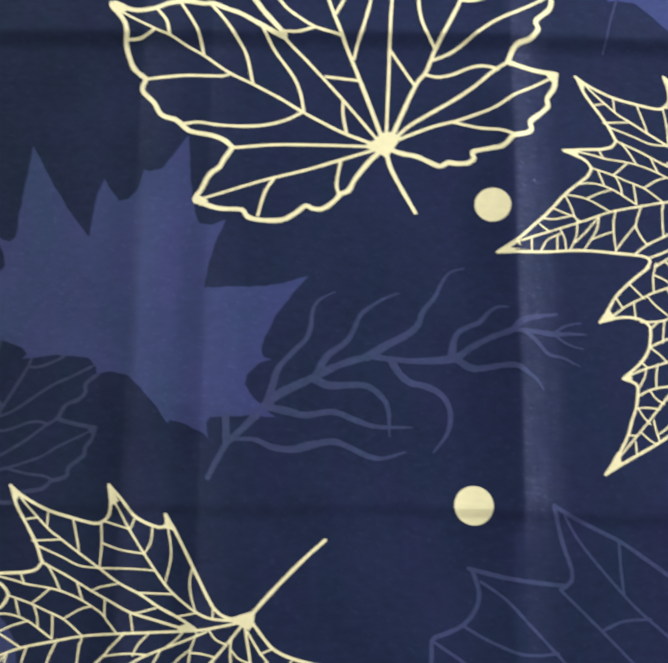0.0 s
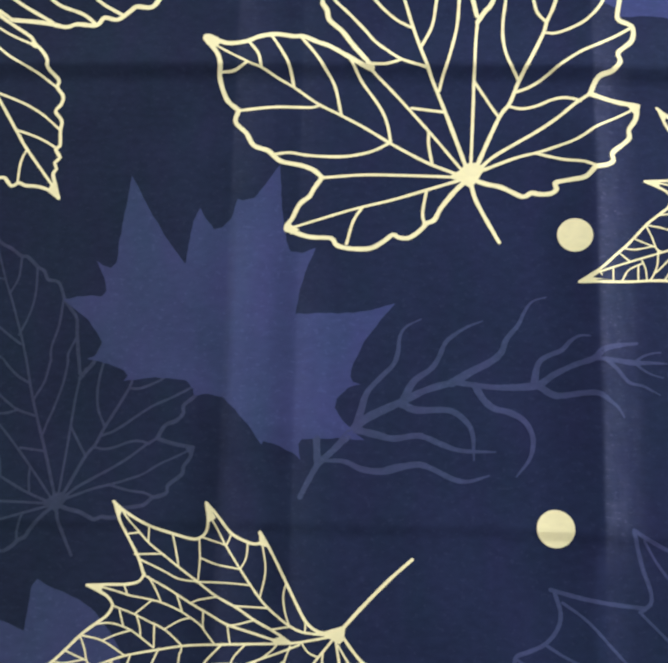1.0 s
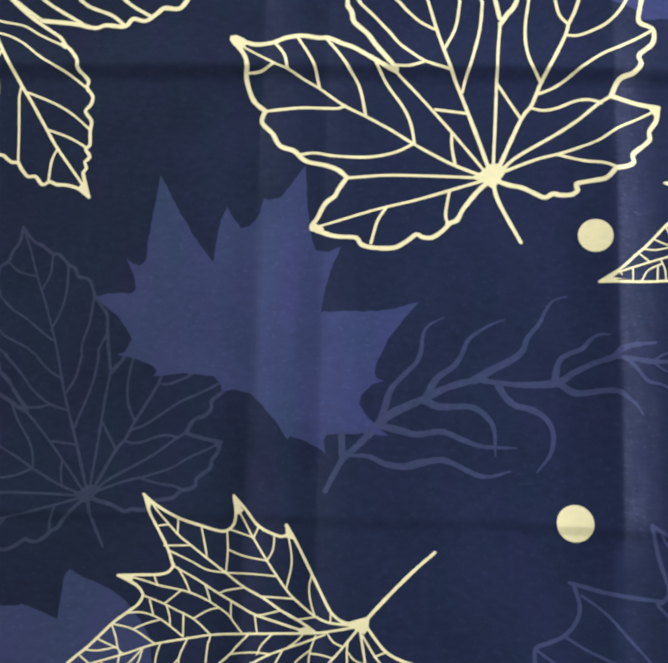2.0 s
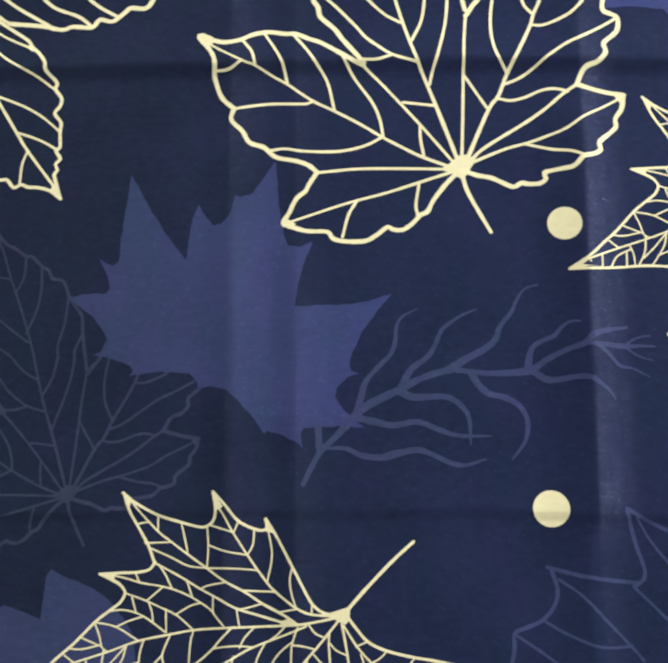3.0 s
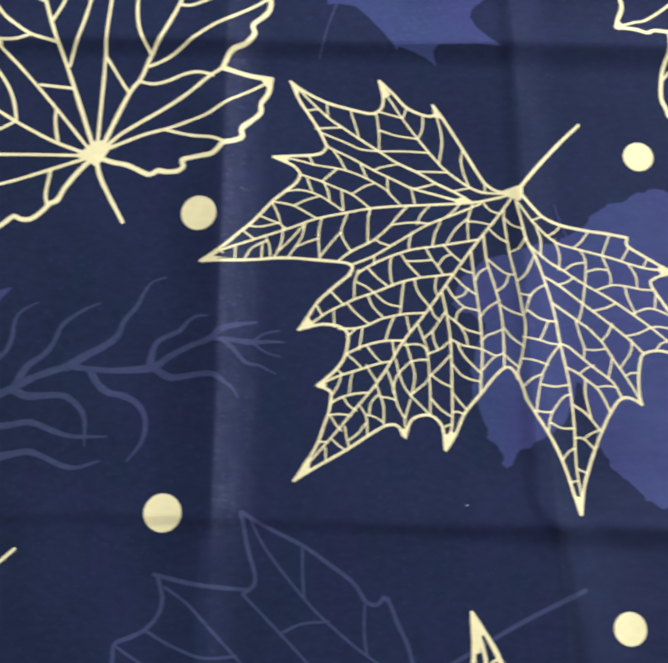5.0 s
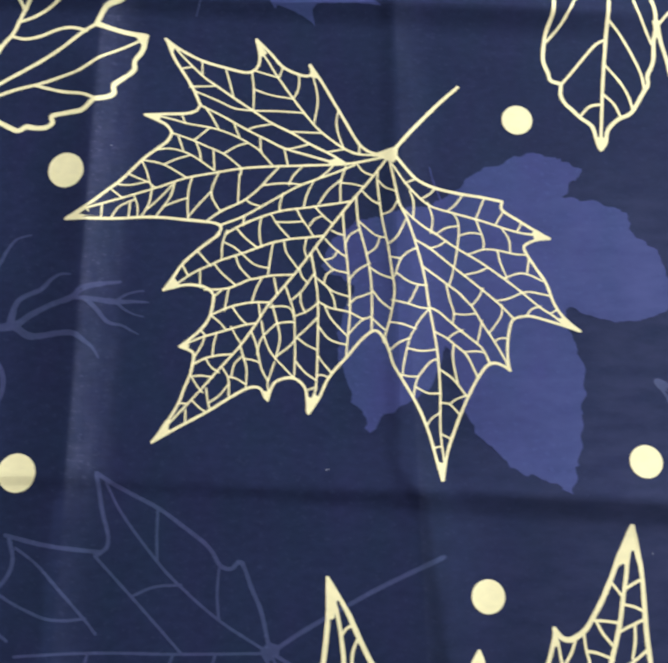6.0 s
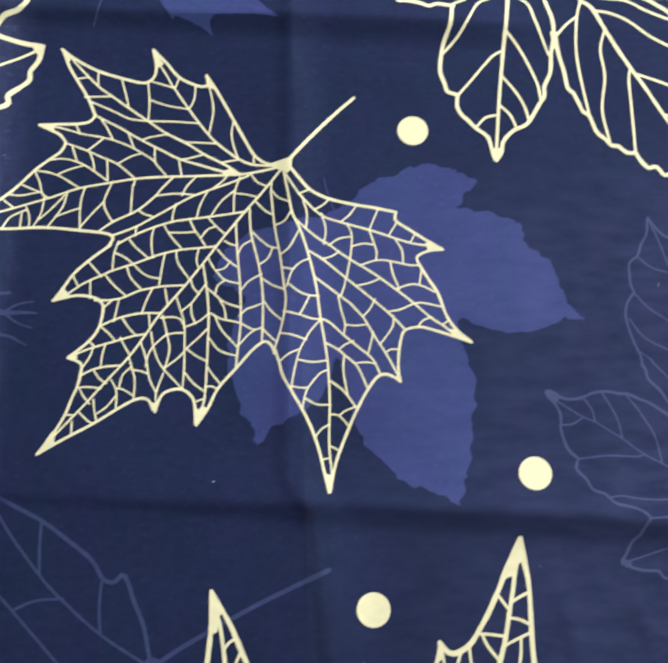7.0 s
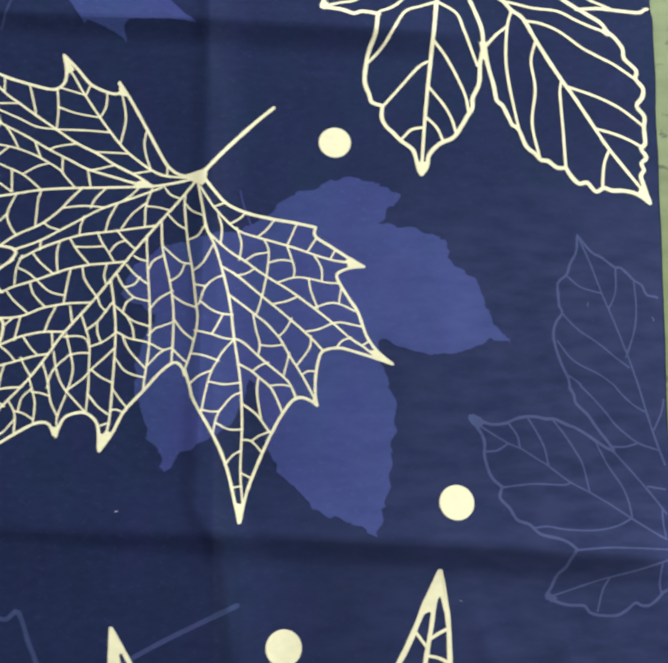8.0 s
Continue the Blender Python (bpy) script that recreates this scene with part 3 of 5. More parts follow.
def netted_maple_leaf(pen):
    pen.line('outline', (0.228, 0.228), (-13.56, 7.26), (-12.64, 6.57), (-11.34, 5.88), (-10.06, 5.47), (-8.79, 5.14), (-8.29, 5.25), (-7.99, 5.61), (-7.93, 6.30), (-8.13, 7.22))
    pen.line('outline', (0.228, 0.228), (-8.13, 7.27), (-7.30, 6.39), (-6.52, 5.48), (-5.50, 4.98), (-4.99, 4.93), (-4.74, 5.20), (-4.95, 5.56))
    pen.line('outline', (0.226, 0.226), (-4.92, 5.62), (-4.23, 4.52), (-3.25, 2.75), (-2.29, 0.98), (-1.84, 0.38), (-1.22, 0.01), (-0.32, -0.05))
    pen.line('outline', (0.227, 0.227), (-13.51, 7.26), (-13.03, 6.08), (-12.49, 5.18), (-11.82, 4.06), (-11.43, 3.13))
    pen.line('outline', (0.225, 0.225), (-11.37, 3.10), (-11.61, 2.69), (-12.22, 2.50), (-13.47, 2.45), (-14.59, 2.39))
    pen.line('outline', (0.222, 0.222), (-14.59, 2.40), (-13.86, 2.06), (-13.40, 1.82), (-13.11, 1.50), (-13.02, 1.21), (-13.27, 0.73), (-13.80, 0.30), (-14.59, -0.33), (-15.36, -1.15), (-15.98, -1.79), (-16.65, -2.38), (-17.59, -3.24), (-18.86, -4.05))
    pen.line('outline', (0.219, 0.219), (-18.86, -4.05), (-17.55, -4.06), (-16.04, -3.98), (-14.42, -3.88), (-13.28, -3.91), (-12.29, -4.01), (-11.17, -4.12), (-10.43, -4.22), (-10.11, -4.35), (-10.00, -4.58), (-10.23, -4.96))
    pen.line('outline', (0.218, 0.218), (-10.11, -4.91), (-11.17, -5.74), (-12.11, -6.63), (-12.67, -7.50), (-13.17, -8.20))
    pen.line('outline', (0.215, 0.215), (-13.18, -8.18), (-12.30, -7.96), (-11.65, -7.89), (-10.87, -8.02), (-10.43, -8.34), (-10.34, -8.74), (-10.50, -9.65), (-10.79, -10.22), (-11.31, -10.78), (-12.14, -11.46))
    pen.line('outline', (0.212, 0.212), (-12.14, -11.46), (-11.61, -11.66), (-11.36, -11.90), (-11.41, -12.46), (-11.55, -13.10), (-11.85, -13.86), (-12.12, -14.62), (-12.67, -15.60), (-13.52, -16.77))
    pen.line('outline', (0.211, 0.211), (-13.52, -16.77), (-12.20, -16.00), (-10.61, -15.14), (-9.41, -14.39), (-8.51, -13.87), (-7.98, -13.73), (-7.60, -13.85), (-7.35, -14.37))
    pen.line('outline', (0.212, 0.212), (-7.23, -14.47), (-7.06, -13.87), (-6.79, -13.44), (-6.25, -13.23), (-5.82, -13.23), (-5.39, -13.49), (-5.10, -13.99), (-5.02, -15.15))
    pen.line('outline', (0.214, 0.214), (-4.97, -15.21), (-4.39, -14.33), (-3.81, -13.14), (-2.87, -12.06), (-1.92, -10.97), (-1.25, -10.53), (-0.85, -10.85), (-0.73, -11.22))
    pen.line('outline', (0.212, 0.212), (-0.71, -10.98), (-0.45, -11.76), (-0.28, -12.42), (0.14, -13.18), (0.79, -14.28), (1.32, -15.36), (1.73, -16.54), (2.04, -17.82), (2.29, -18.86))
    pen.line('outline', (0.213, 0.213), (2.33, -18.85), (2.63, -17.40), (3.13, -16.01), (3.74, -14.59), (4.36, -13.40), (4.97, -12.56), (5.45, -12.39), (5.92, -12.56), (6.27, -12.81))
    pen.line('outline', (0.216, 0.216), (6.27, -12.81), (6.17, -12.20), (6.20, -11.23), (6.35, -10.38), (6.60, -9.89), (7.45, -9.72), (8.41, -9.96), (9.36, -10.26), (10.30, -10.58))
    pen.line('outline', (0.219, 0.219), (10.30, -10.58), (9.49, -9.89), (8.92, -9.03), (8.49, -7.78), (8.03, -7.03), (7.57, -6.27), (7.34, -5.76), (7.47, -5.51), (8.09, -5.25), (8.83, -5.18))
    pen.line('outline', (0.222, 0.222), (8.83, -5.18), (7.87, -4.61), (6.91, -3.97), (6.31, -3.58), (6.12, -3.32), (6.20, -2.94))
    pen.line('outline', (0.223, 0.223), (6.20, -2.94), (4.97, -2.68), (3.74, -2.47), (2.26, -2.10), (1.28, -1.63), (0.66, -0.98), (0.05, -0.19))
    pen.line('stem', (0.301, 0.251), (-0.25, -0.11), (1.06, 1.41), (2.59, 3.03), (3.82, 4.17))
    pen.line('vein', (0.201, 0.150), (-0.32, -0.19), (-1.20, -0.11), (-2.19, -0.00), (-2.94, 0.34), (-3.69, 0.88), (-4.45, 1.54), (-5.21, 2.48), (-5.98, 3.56), (-6.89, 4.93), (-7.54, 6.03), (-7.98, 6.59))
    pen.line('vein', (0.201, 0.151), (-2.80, -0.62), (-3.68, -0.05), (-4.93, 0.61), (-5.94, 1.27), (-7.20, 1.94), (-8.35, 2.75), (-9.50, 3.56), (-10.53, 4.32), (-11.31, 4.92), (-12.63, 6.29), (-13.05, 6.86))
    pen.line('vein', (0.199, 0.149), (-3.07, -0.64), (-3.93, -0.42), (-5.17, -0.05), (-6.42, 0.34), (-7.43, 0.87), (-8.69, 1.54), (-9.96, 2.29), (-11.37, 3.02))
    pen.line('vein', (0.198, 0.148), (-0.32, -0.16), (-1.69, -0.45), (-2.93, -0.63), (-4.92, -0.71), (-7.39, -0.79), (-8.88, -0.90), (-10.11, -1.11), (-12.07, -1.50), (-13.76, -2.10), (-15.94, -2.80), (-18.12, -3.64))
    pen.line('vein', (0.193, 0.145), (-0.32, -0.19), (-1.44, -1.63), (-2.43, -2.80), (-3.65, -4.35), (-4.85, -6.00), (-5.80, -7.26), (-7.21, -9.00), (-7.91, -10.11), (-8.82, -11.44), (-9.97, -12.77), (-11.10, -14.08), (-12.77, -15.91))
    pen.line('vein', (0.193, 0.145), (-0.33, -0.32), (-0.01, -1.89), (0.23, -3.06), (0.71, -4.10), (1.19, -5.63), (1.58, -7.27), (1.83, -9.14), (2.10, -10.74), (2.25, -11.95), (2.34, -13.87), (2.30, -16.24), (2.47, -18.12))
    pen.line('vein', (0.160, 0.160), (-2.31, -0.69), (-3.45, -1.16), (-4.42, -1.52), (-5.60, -1.99), (-6.60, -2.56), (-7.77, -3.25), (-8.81, -3.85), (-10.04, -4.35))
    pen.line('vein', (0.160, 0.160), (-6.63, -0.73), (-7.38, -1.55), (-7.70, -1.96), (-8.71, -2.84), (-10.04, -3.52), (-10.94, -4.19))
    pen.line('vein', (0.159, 0.159), (-2.53, -2.90), (-4.72, -3.23), (-5.75, -3.36), (-6.61, -3.49), (-7.66, -3.82), (-8.79, -4.31), (-9.75, -4.88))
    pen.line('vein', (0.158, 0.158), (-4.18, -4.98), (-5.11, -5.08), (-6.09, -5.18), (-7.30, -5.46), (-8.74, -6.02), (-9.94, -6.43), (-10.42, -6.66), (-11.60, -7.24), (-12.75, -8.09))
    pen.line('vein', (0.157, 0.157), (-5.91, -7.28), (-7.02, -7.33), (-7.86, -7.48), (-8.46, -7.63), (-9.29, -8.01), (-10.00, -8.16), (-10.87, -8.17))
    pen.line('vein', (0.156, 0.156), (-7.13, -8.90), (-8.11, -8.90), (-8.87, -9.03), (-9.63, -9.26), (-10.52, -9.68))
    pen.line('vein', (0.155, 0.155), (-7.91, -10.11), (-8.62, -10.23), (-9.80, -10.59), (-10.98, -10.95), (-11.77, -11.29))
    pen.line('vein', (0.154, 0.154), (-9.26, -11.90), (-9.96, -11.95), (-10.71, -12.12), (-11.43, -12.48))
    pen.line('vein', (0.158, 0.158), (-0.99, -1.09), (-1.00, -1.89), (-0.76, -3.97), (-0.47, -5.50), (-0.23, -7.27), (-0.12, -8.27), (-0.37, -9.75), (-0.78, -11.10))
    pen.line('vein', (0.158, 0.158), (-2.25, -2.58), (-2.13, -4.22), (-1.69, -6.01), (-1.45, -7.52), (-1.40, -9.01), (-1.44, -10.60))
    pen.line('vein', (0.157, 0.157), (-3.03, -3.54), (-2.91, -5.24), (-2.70, -7.51), (-2.65, -9.50), (-2.83, -11.46), (-2.87, -12.06))
    pen.line('vein', (0.155, 0.155), (-4.85, -6.00), (-4.59, -7.51), (-4.45, -9.00), (-4.47, -11.45), (-4.58, -13.86), (-4.96, -14.59))
    pen.line('vein', (0.160, 0.160), (-0.17, -0.69), (0.53, -1.76), (1.27, -2.60), (2.00, -3.19), (2.98, -3.53), (4.94, -4.10), (6.40, -4.61), (7.37, -4.87), (8.51, -4.99))
    pen.line('vein', (0.158, 0.158), (0.18, -2.95), (0.32, -3.28), (0.89, -3.86), (1.67, -4.49), (2.32, -4.88), (3.10, -5.47), (3.92, -6.01), (4.85, -6.60), (6.16, -7.59), (7.15, -8.39), (8.04, -9.18), (8.75, -9.65), (9.35, -10.14))
    pen.line('vein', (0.158, 0.158), (1.08, -5.23), (1.97, -5.76), (3.17, -6.77), (4.36, -7.77), (5.78, -9.02), (6.60, -9.89))
    pen.line('vein', (0.156, 0.156), (1.52, -6.82), (2.38, -7.46), (2.98, -7.94), (3.48, -8.32), (3.88, -8.75), (4.28, -9.22), (4.58, -9.74), (4.93, -10.35), (5.46, -11.18), (6.03, -12.24), (6.16, -12.58))
    pen.line('vein', (0.156, 0.156), (1.87, -9.23), (2.35, -9.45), (3.11, -10.14), (3.65, -10.61), (4.46, -11.27), (4.83, -11.68), (5.19, -12.48))
    pen.line('vein', (0.155, 0.155), (2.12, -10.61), (2.74, -10.94), (3.24, -11.36), (3.78, -11.82), (4.08, -12.33), (4.46, -13.23))
    pen.line('vein', (0.154, 0.154), (2.33, -12.73), (3.08, -13.29), (3.80, -14.25))
    pen.line('vein', (0.155, 0.155), (3.16, -11.34), (3.10, -12.18), (3.32, -13.51))
    pen.line('vein', (0.139, 0.139), (-12.46, 5.39), (-11.86, 5.48))
    pen.line('vein', (0.139, 0.139), (-11.34, 5.88), (-11.31, 4.92))
    pen.line('vein', (0.139, 0.139), (-12.04, 4.21), (-10.45, 4.26))
    pen.line('vein', (0.139, 0.139), (-9.95, 5.44), (-9.51, 3.83), (-9.50, 3.56))
    pen.line('vein', (0.138, 0.138), (-11.66, 3.90), (-10.38, 3.33), (-9.36, 2.84), (-8.26, 2.71))
    pen.line('vein', (0.138, 0.138), (-11.12, 2.94), (-10.65, 2.24), (-10.25, 1.47))
    pen.line('vein', (0.137, 0.137), (-9.42, 1.97), (-9.04, 1.00))
    pen.line('vein', (0.137, 0.137), (-13.82, 2.33), (-12.96, 2.12), (-12.06, 1.86), (-10.93, 1.66), (-10.12, 1.45), (-9.12, 1.02), (-8.00, 0.33), (-7.67, -0.05), (-7.05, -0.76))
    pen.line('vein', (0.137, 0.137), (-12.49, 2.48), (-12.20, 1.86))
    pen.line('vein', (0.137, 0.137), (-10.83, 1.60), (-11.31, 1.17), (-11.72, 0.82))
    pen.line('vein', (0.137, 0.137), (-12.97, 1.26), (-11.82, 0.85), (-10.89, 0.43), (-9.90, -0.04), (-8.89, -0.89))
    pen.line('vein', (0.137, 0.137), (-12.59, 1.02), (-12.31, 0.18))
    pen.line('vein', (0.136, 0.136), (-11.59, 0.74), (-11.35, 0.11), (-11.28, -0.44))
    pen.line('vein', (0.136, 0.136), (-10.56, 0.33), (-10.47, -1.02))
    pen.line('vein', (0.137, 0.137), (-8.53, 0.68), (-9.17, 0.49), (-9.96, 0.01))
    pen.line('vein', (0.136, 0.136), (-13.87, 0.22), (-13.13, 0.30), (-12.39, 0.15), (-11.63, -0.21), (-10.49, -1.02))
    pen.line('vein', (0.136, 0.136), (-13.41, -0.69), (-12.69, -0.35), (-11.83, -0.08))
    pen.line('vein', (0.136, 0.136), (-14.63, -0.41), (-13.41, -0.69), (-12.08, -1.47))
    pen.line('vein', (0.135, 0.135), (-14.66, -0.49), (-14.36, -1.17), (-14.15, -1.87), (-13.82, -2.08))
    pen.line('vein', (0.135, 0.135), (-15.41, -1.28), (-14.85, -1.53), (-14.20, -1.79))
    pen.line('vein', (0.135, 0.135), (-15.98, -1.92), (-15.32, -1.95), (-14.35, -1.74))
    pen.line('vein', (0.135, 0.135), (-16.31, -2.28), (-15.72, -2.73))
    pen.line('vein', (0.135, 0.135), (-14.05, -2.02), (-14.13, -2.85), (-14.35, -3.42), (-14.64, -3.91))
    pen.line('vein', (0.135, 0.135), (-12.85, -1.89), (-13.57, -2.72), (-14.25, -3.37))
    pen.line('vein', (0.135, 0.135), (-12.75, -1.81), (-12.94, -2.57), (-13.31, -3.19), (-13.81, -3.91))
    pen.line('vein', (0.135, 0.135), (-11.74, -1.42), (-11.93, -2.20), (-11.96, -3.09), (-11.91, -3.93))
    pen.line('vein', (0.135, 0.135), (-10.19, -1.07), (-10.62, -2.30), (-10.37, -3.08), (-10.06, -3.52))
    pen.line('vein', (0.135, 0.135), (-9.07, -3.02), (-9.05, -2.12), (-9.00, -1.28))
    pen.line('vein', (0.135, 0.135), (-8.89, -0.89), (-8.95, -1.28))
    pen.line('vein', (0.135, 0.135), (-12.00, -2.72), (-12.63, -2.93), (-13.31, -3.21))
    pen.line('vein', (0.135, 0.135), (-10.62, -2.30), (-11.28, -3.06), (-11.93, -3.88))
    pen.line('vein', (0.135, 0.135), (-15.05, -2.62), (-14.85, -3.16), (-14.81, -3.91))
    pen.line('vein', (0.134, 0.134), (-15.04, -2.83), (-15.56, -3.06), (-15.95, -3.33), (-16.30, -3.94))
    pen.line('vein', (0.134, 0.134), (-15.27, -3.01), (-15.33, -3.91))
    pen.line('vein', (0.134, 0.134), (-16.82, -3.24), (-16.85, -3.98))
    pen.line('vein', (0.134, 0.134), (-17.72, -3.38), (-17.55, -3.62))
    pen.line('vein', (0.139, 0.139), (-8.26, 5.27), (-6.82, 4.82))
    pen.line('vein', (0.139, 0.139), (-8.38, 5.19), (-8.25, 3.97), (-8.27, 2.72))
    pen.line('vein', (0.138, 0.138), (-8.26, 4.07), (-7.24, 3.70), (-5.91, 3.46))
    pen.line('vein', (0.139, 0.139), (-6.76, 4.84), (-6.52, 5.48))
    pen.line('vein', (0.139, 0.139), (-5.57, 5.00), (-5.61, 4.11), (-5.91, 3.46))
    pen.line('vein', (0.138, 0.138), (-4.78, 5.09), (-4.47, 3.43), (-4.70, 1.83))
    pen.line('vein', (0.138, 0.138), (-3.25, 2.72), (-3.37, 1.97), (-3.24, 1.17), (-2.96, 0.37))
    pen.line('vein', (0.137, 0.137), (-2.04, 0.62), (-2.04, -0.01))
    pen.line('vein', (0.138, 0.138), (-8.36, 2.70), (-6.72, 2.67), (-5.27, 2.56))
    pen.line('vein', (0.137, 0.137), (-6.14, 1.38), (-4.20, 1.29))
    pen.line('vein', (0.137, 0.137), (-7.10, 1.88), (-8.20, 1.67), (-8.58, 1.48))
    pen.line('vein', (0.137, 0.137), (-4.93, 0.61), (-5.93, 0.34), (-6.32, 0.30))
    pen.line('vein', (0.137, 0.137), (-7.83, 1.08), (-7.79, 0.21), (-7.66, -0.05))
    pen.line('vein', (0.137, 0.137), (-6.42, 0.34), (-6.29, -0.32), (-6.19, -0.75))
    pen.line('vein', (0.137, 0.137), (-3.96, 0.10), (-2.88, 0.30))
    pen.line('vein', (0.136, 0.136), (-5.32, -0.72), (-5.90, -1.37), (-6.14, -1.91))
    pen.line('vein', (0.136, 0.136), (-7.65, -1.94), (-6.88, -1.83), (-6.17, -1.81), (-5.45, -1.88))
    pen.line('vein', (0.135, 0.135), (-8.62, -2.79), (-8.34, -3.02), (-7.84, -3.18))
    pen.line('vein', (0.135, 0.135), (-6.46, -2.40), (-6.64, -3.02), (-6.66, -3.46))
    pen.line('vein', (0.135, 0.135), (-4.71, -1.68), (-5.10, -2.51), (-5.28, -3.26))
    pen.line('vein', (0.136, 0.136), (-3.52, -0.66), (-3.92, -1.11), (-4.41, -1.50))
    pen.line('vein', (0.136, 0.136), (-2.83, -0.76), (-3.13, -1.78), (-3.15, -2.98))
    pen.line('vein', (0.136, 0.136), (-3.13, -1.60), (-3.87, -2.25), (-4.43, -3.10))
    pen.line('vein', (0.136, 0.136), (-3.08, -1.78), (-2.51, -1.84), (-1.89, -2.00))
    pen.line('vein', (0.136, 0.136), (-2.21, -0.58), (-1.82, -1.10), (-1.22, -1.38))
    pen.line('vein', (0.136, 0.136), (-1.86, -2.32), (-1.37, -2.83), (-0.85, -3.15))
    pen.line('vein', (0.136, 0.136), (-0.95, -1.67), (-0.58, -2.08), (0.01, -2.35))
    pen.line('vein', (0.135, 0.135), (-0.81, -3.75), (-0.24, -3.51), (0.13, -2.95))
    pen.line('vein', (0.134, 0.134), (-8.71, -3.85), (-8.74, -4.36))
    pen.line('vein', (0.134, 0.134), (-7.70, -3.90), (-7.81, -4.44), (-7.77, -5.21), (-7.66, -5.64))
    pen.line('vein', (0.134, 0.134), (-9.05, -4.60), (-8.65, -5.08), (-7.90, -5.72))
    pen.line('vein', (0.134, 0.134), (-7.17, -3.67), (-6.71, -4.39), (-6.02, -5.18))
    pen.line('vein', (0.135, 0.135), (-6.89, -4.15), (-6.11, -4.16), (-5.37, -4.11))
    pen.line('vein', (0.135, 0.135), (-5.70, -3.31), (-5.42, -3.90), (-5.02, -4.49), (-4.72, -5.00))
    pen.line('vein', (0.133, 0.133), (-9.66, -4.68), (-9.90, -5.47), (-9.94, -6.43))
    pen.line('vein', (0.134, 0.134), (-9.78, -5.40), (-9.24, -5.67), (-8.79, -6.05))
    pen.line('vein', (0.133, 0.133), (-8.74, -6.10), (-8.20, -6.60), (-7.76, -6.80), (-7.30, -6.88))
    pen.line('vein', (0.133, 0.133), (-7.03, -5.46), (-7.16, -6.22), (-7.29, -7.30))
    pen.line('vein', (0.133, 0.133), (-9.13, -6.23), (-8.89, -6.86), (-8.24, -7.56))
    pen.line('vein', (0.133, 0.133), (-10.32, -6.69), (-9.92, -7.19), (-9.12, -7.91))
    pen.line('vein', (0.133, 0.133), (-11.34, -5.89), (-10.54, -6.78))
    pen.line('vein', (0.133, 0.133), (-12.17, -6.70), (-11.81, -7.36))
    pen.line('vein', (0.133, 0.133), (-11.15, -7.04), (-11.12, -8.06))
    pen.line('vein', (0.133, 0.133), (-6.40, -5.28), (-6.25, -5.97), (-5.62, -6.88))
    pen.line('vein', (0.134, 0.134), (-5.11, -5.13), (-5.22, -5.79), (-5.07, -6.30))
    pen.line('vein', (0.135, 0.135), (-4.67, -3.18), (-4.17, -3.75), (-3.58, -4.29))
    pen.line('vein', (0.135, 0.135), (-4.17, -3.77), (-4.64, -3.98), (-5.00, -4.47))
    pen.line('vein', (0.132, 0.132), (-7.67, -7.50), (-7.96, -8.16), (-8.21, -8.95))
    pen.line('vein', (0.133, 0.133), (-6.94, -7.48), (-6.76, -8.43))
    pen.line('vein', (0.132, 0.132), (-9.50, -8.14), (-9.72, -9.38))
    pen.line('vein', (0.132, 0.132), (-10.40, -8.66), (-9.90, -8.19))
    pen.line('vein', (0.132, 0.132), (-9.25, -9.21), (-8.85, -9.78), (-8.46, -10.17))
    pen.line('vein', (0.132, 0.132), (-7.80, -8.93), (-7.71, -9.67))
    pen.line('vein', (0.131, 0.131), (-10.45, -9.68), (-9.99, -10.05), (-9.64, -10.44))
    pen.line('vein', (0.131, 0.131), (-9.31, -10.32), (-9.08, -10.78), (-8.76, -11.27))
    pen.line('vein', (0.131, 0.131), (-10.11, -10.64), (-10.27, -11.35), (-10.32, -12.02))
    pen.line('vein', (0.131, 0.131), (-11.06, -10.49), (-10.72, -10.83))
    pen.line('vein', (0.130, 0.130), (-10.77, -10.76), (-10.91, -11.34), (-11.33, -12.05))
    pen.line('vein', (0.130, 0.130), (-10.69, -12.14), (-10.39, -12.60), (-9.96, -12.91))
    pen.line('vein', (0.130, 0.130), (-11.59, -13.15), (-10.89, -13.10), (-10.25, -13.20))
    pen.line('vein', (0.130, 0.130), (-11.43, -13.17), (-11.15, -13.65), (-10.83, -14.03))
    pen.line('vein', (0.130, 0.130), (-8.19, -10.54), (-7.87, -11.45), (-7.61, -12.65), (-7.21, -13.42))
    pen.line('vein', (0.131, 0.131), (-7.63, -9.99), (-7.46, -10.87), (-7.16, -11.65), (-6.79, -12.16))
    pen.line('vein', (0.131, 0.131), (-7.03, -9.02), (-6.77, -9.99), (-6.58, -10.87), (-6.67, -11.55), (-6.84, -12.16))
    pen.line('vein', (0.132, 0.132), (-7.15, -9.17), (-6.45, -9.12), (-6.02, -9.25), (-5.79, -9.69))
    pen.line('vein', (0.131, 0.131), (-6.31, -7.93), (-6.03, -8.73), (-5.80, -9.52), (-5.75, -10.77), (-5.73, -11.99), (-5.78, -13.23))
    pen.line('vein', (0.131, 0.131), (-6.72, -10.06), (-7.44, -10.75), (-7.74, -11.29), (-7.84, -11.92))
    pen.line('vein', (0.132, 0.132), (-6.74, -10.14), (-6.31, -10.04), (-5.79, -10.04))
    pen.line('vein', (0.132, 0.132), (-4.62, -7.13), (-5.07, -7.81), (-5.45, -8.33), (-5.98, -8.78))
    pen.line('vein', (0.132, 0.132), (-5.45, -8.36), (-5.40, -8.98), (-5.17, -9.50))
    pen.line('vein', (0.132, 0.132), (-5.82, -9.72), (-5.20, -9.48), (-4.86, -9.28), (-4.43, -8.91))
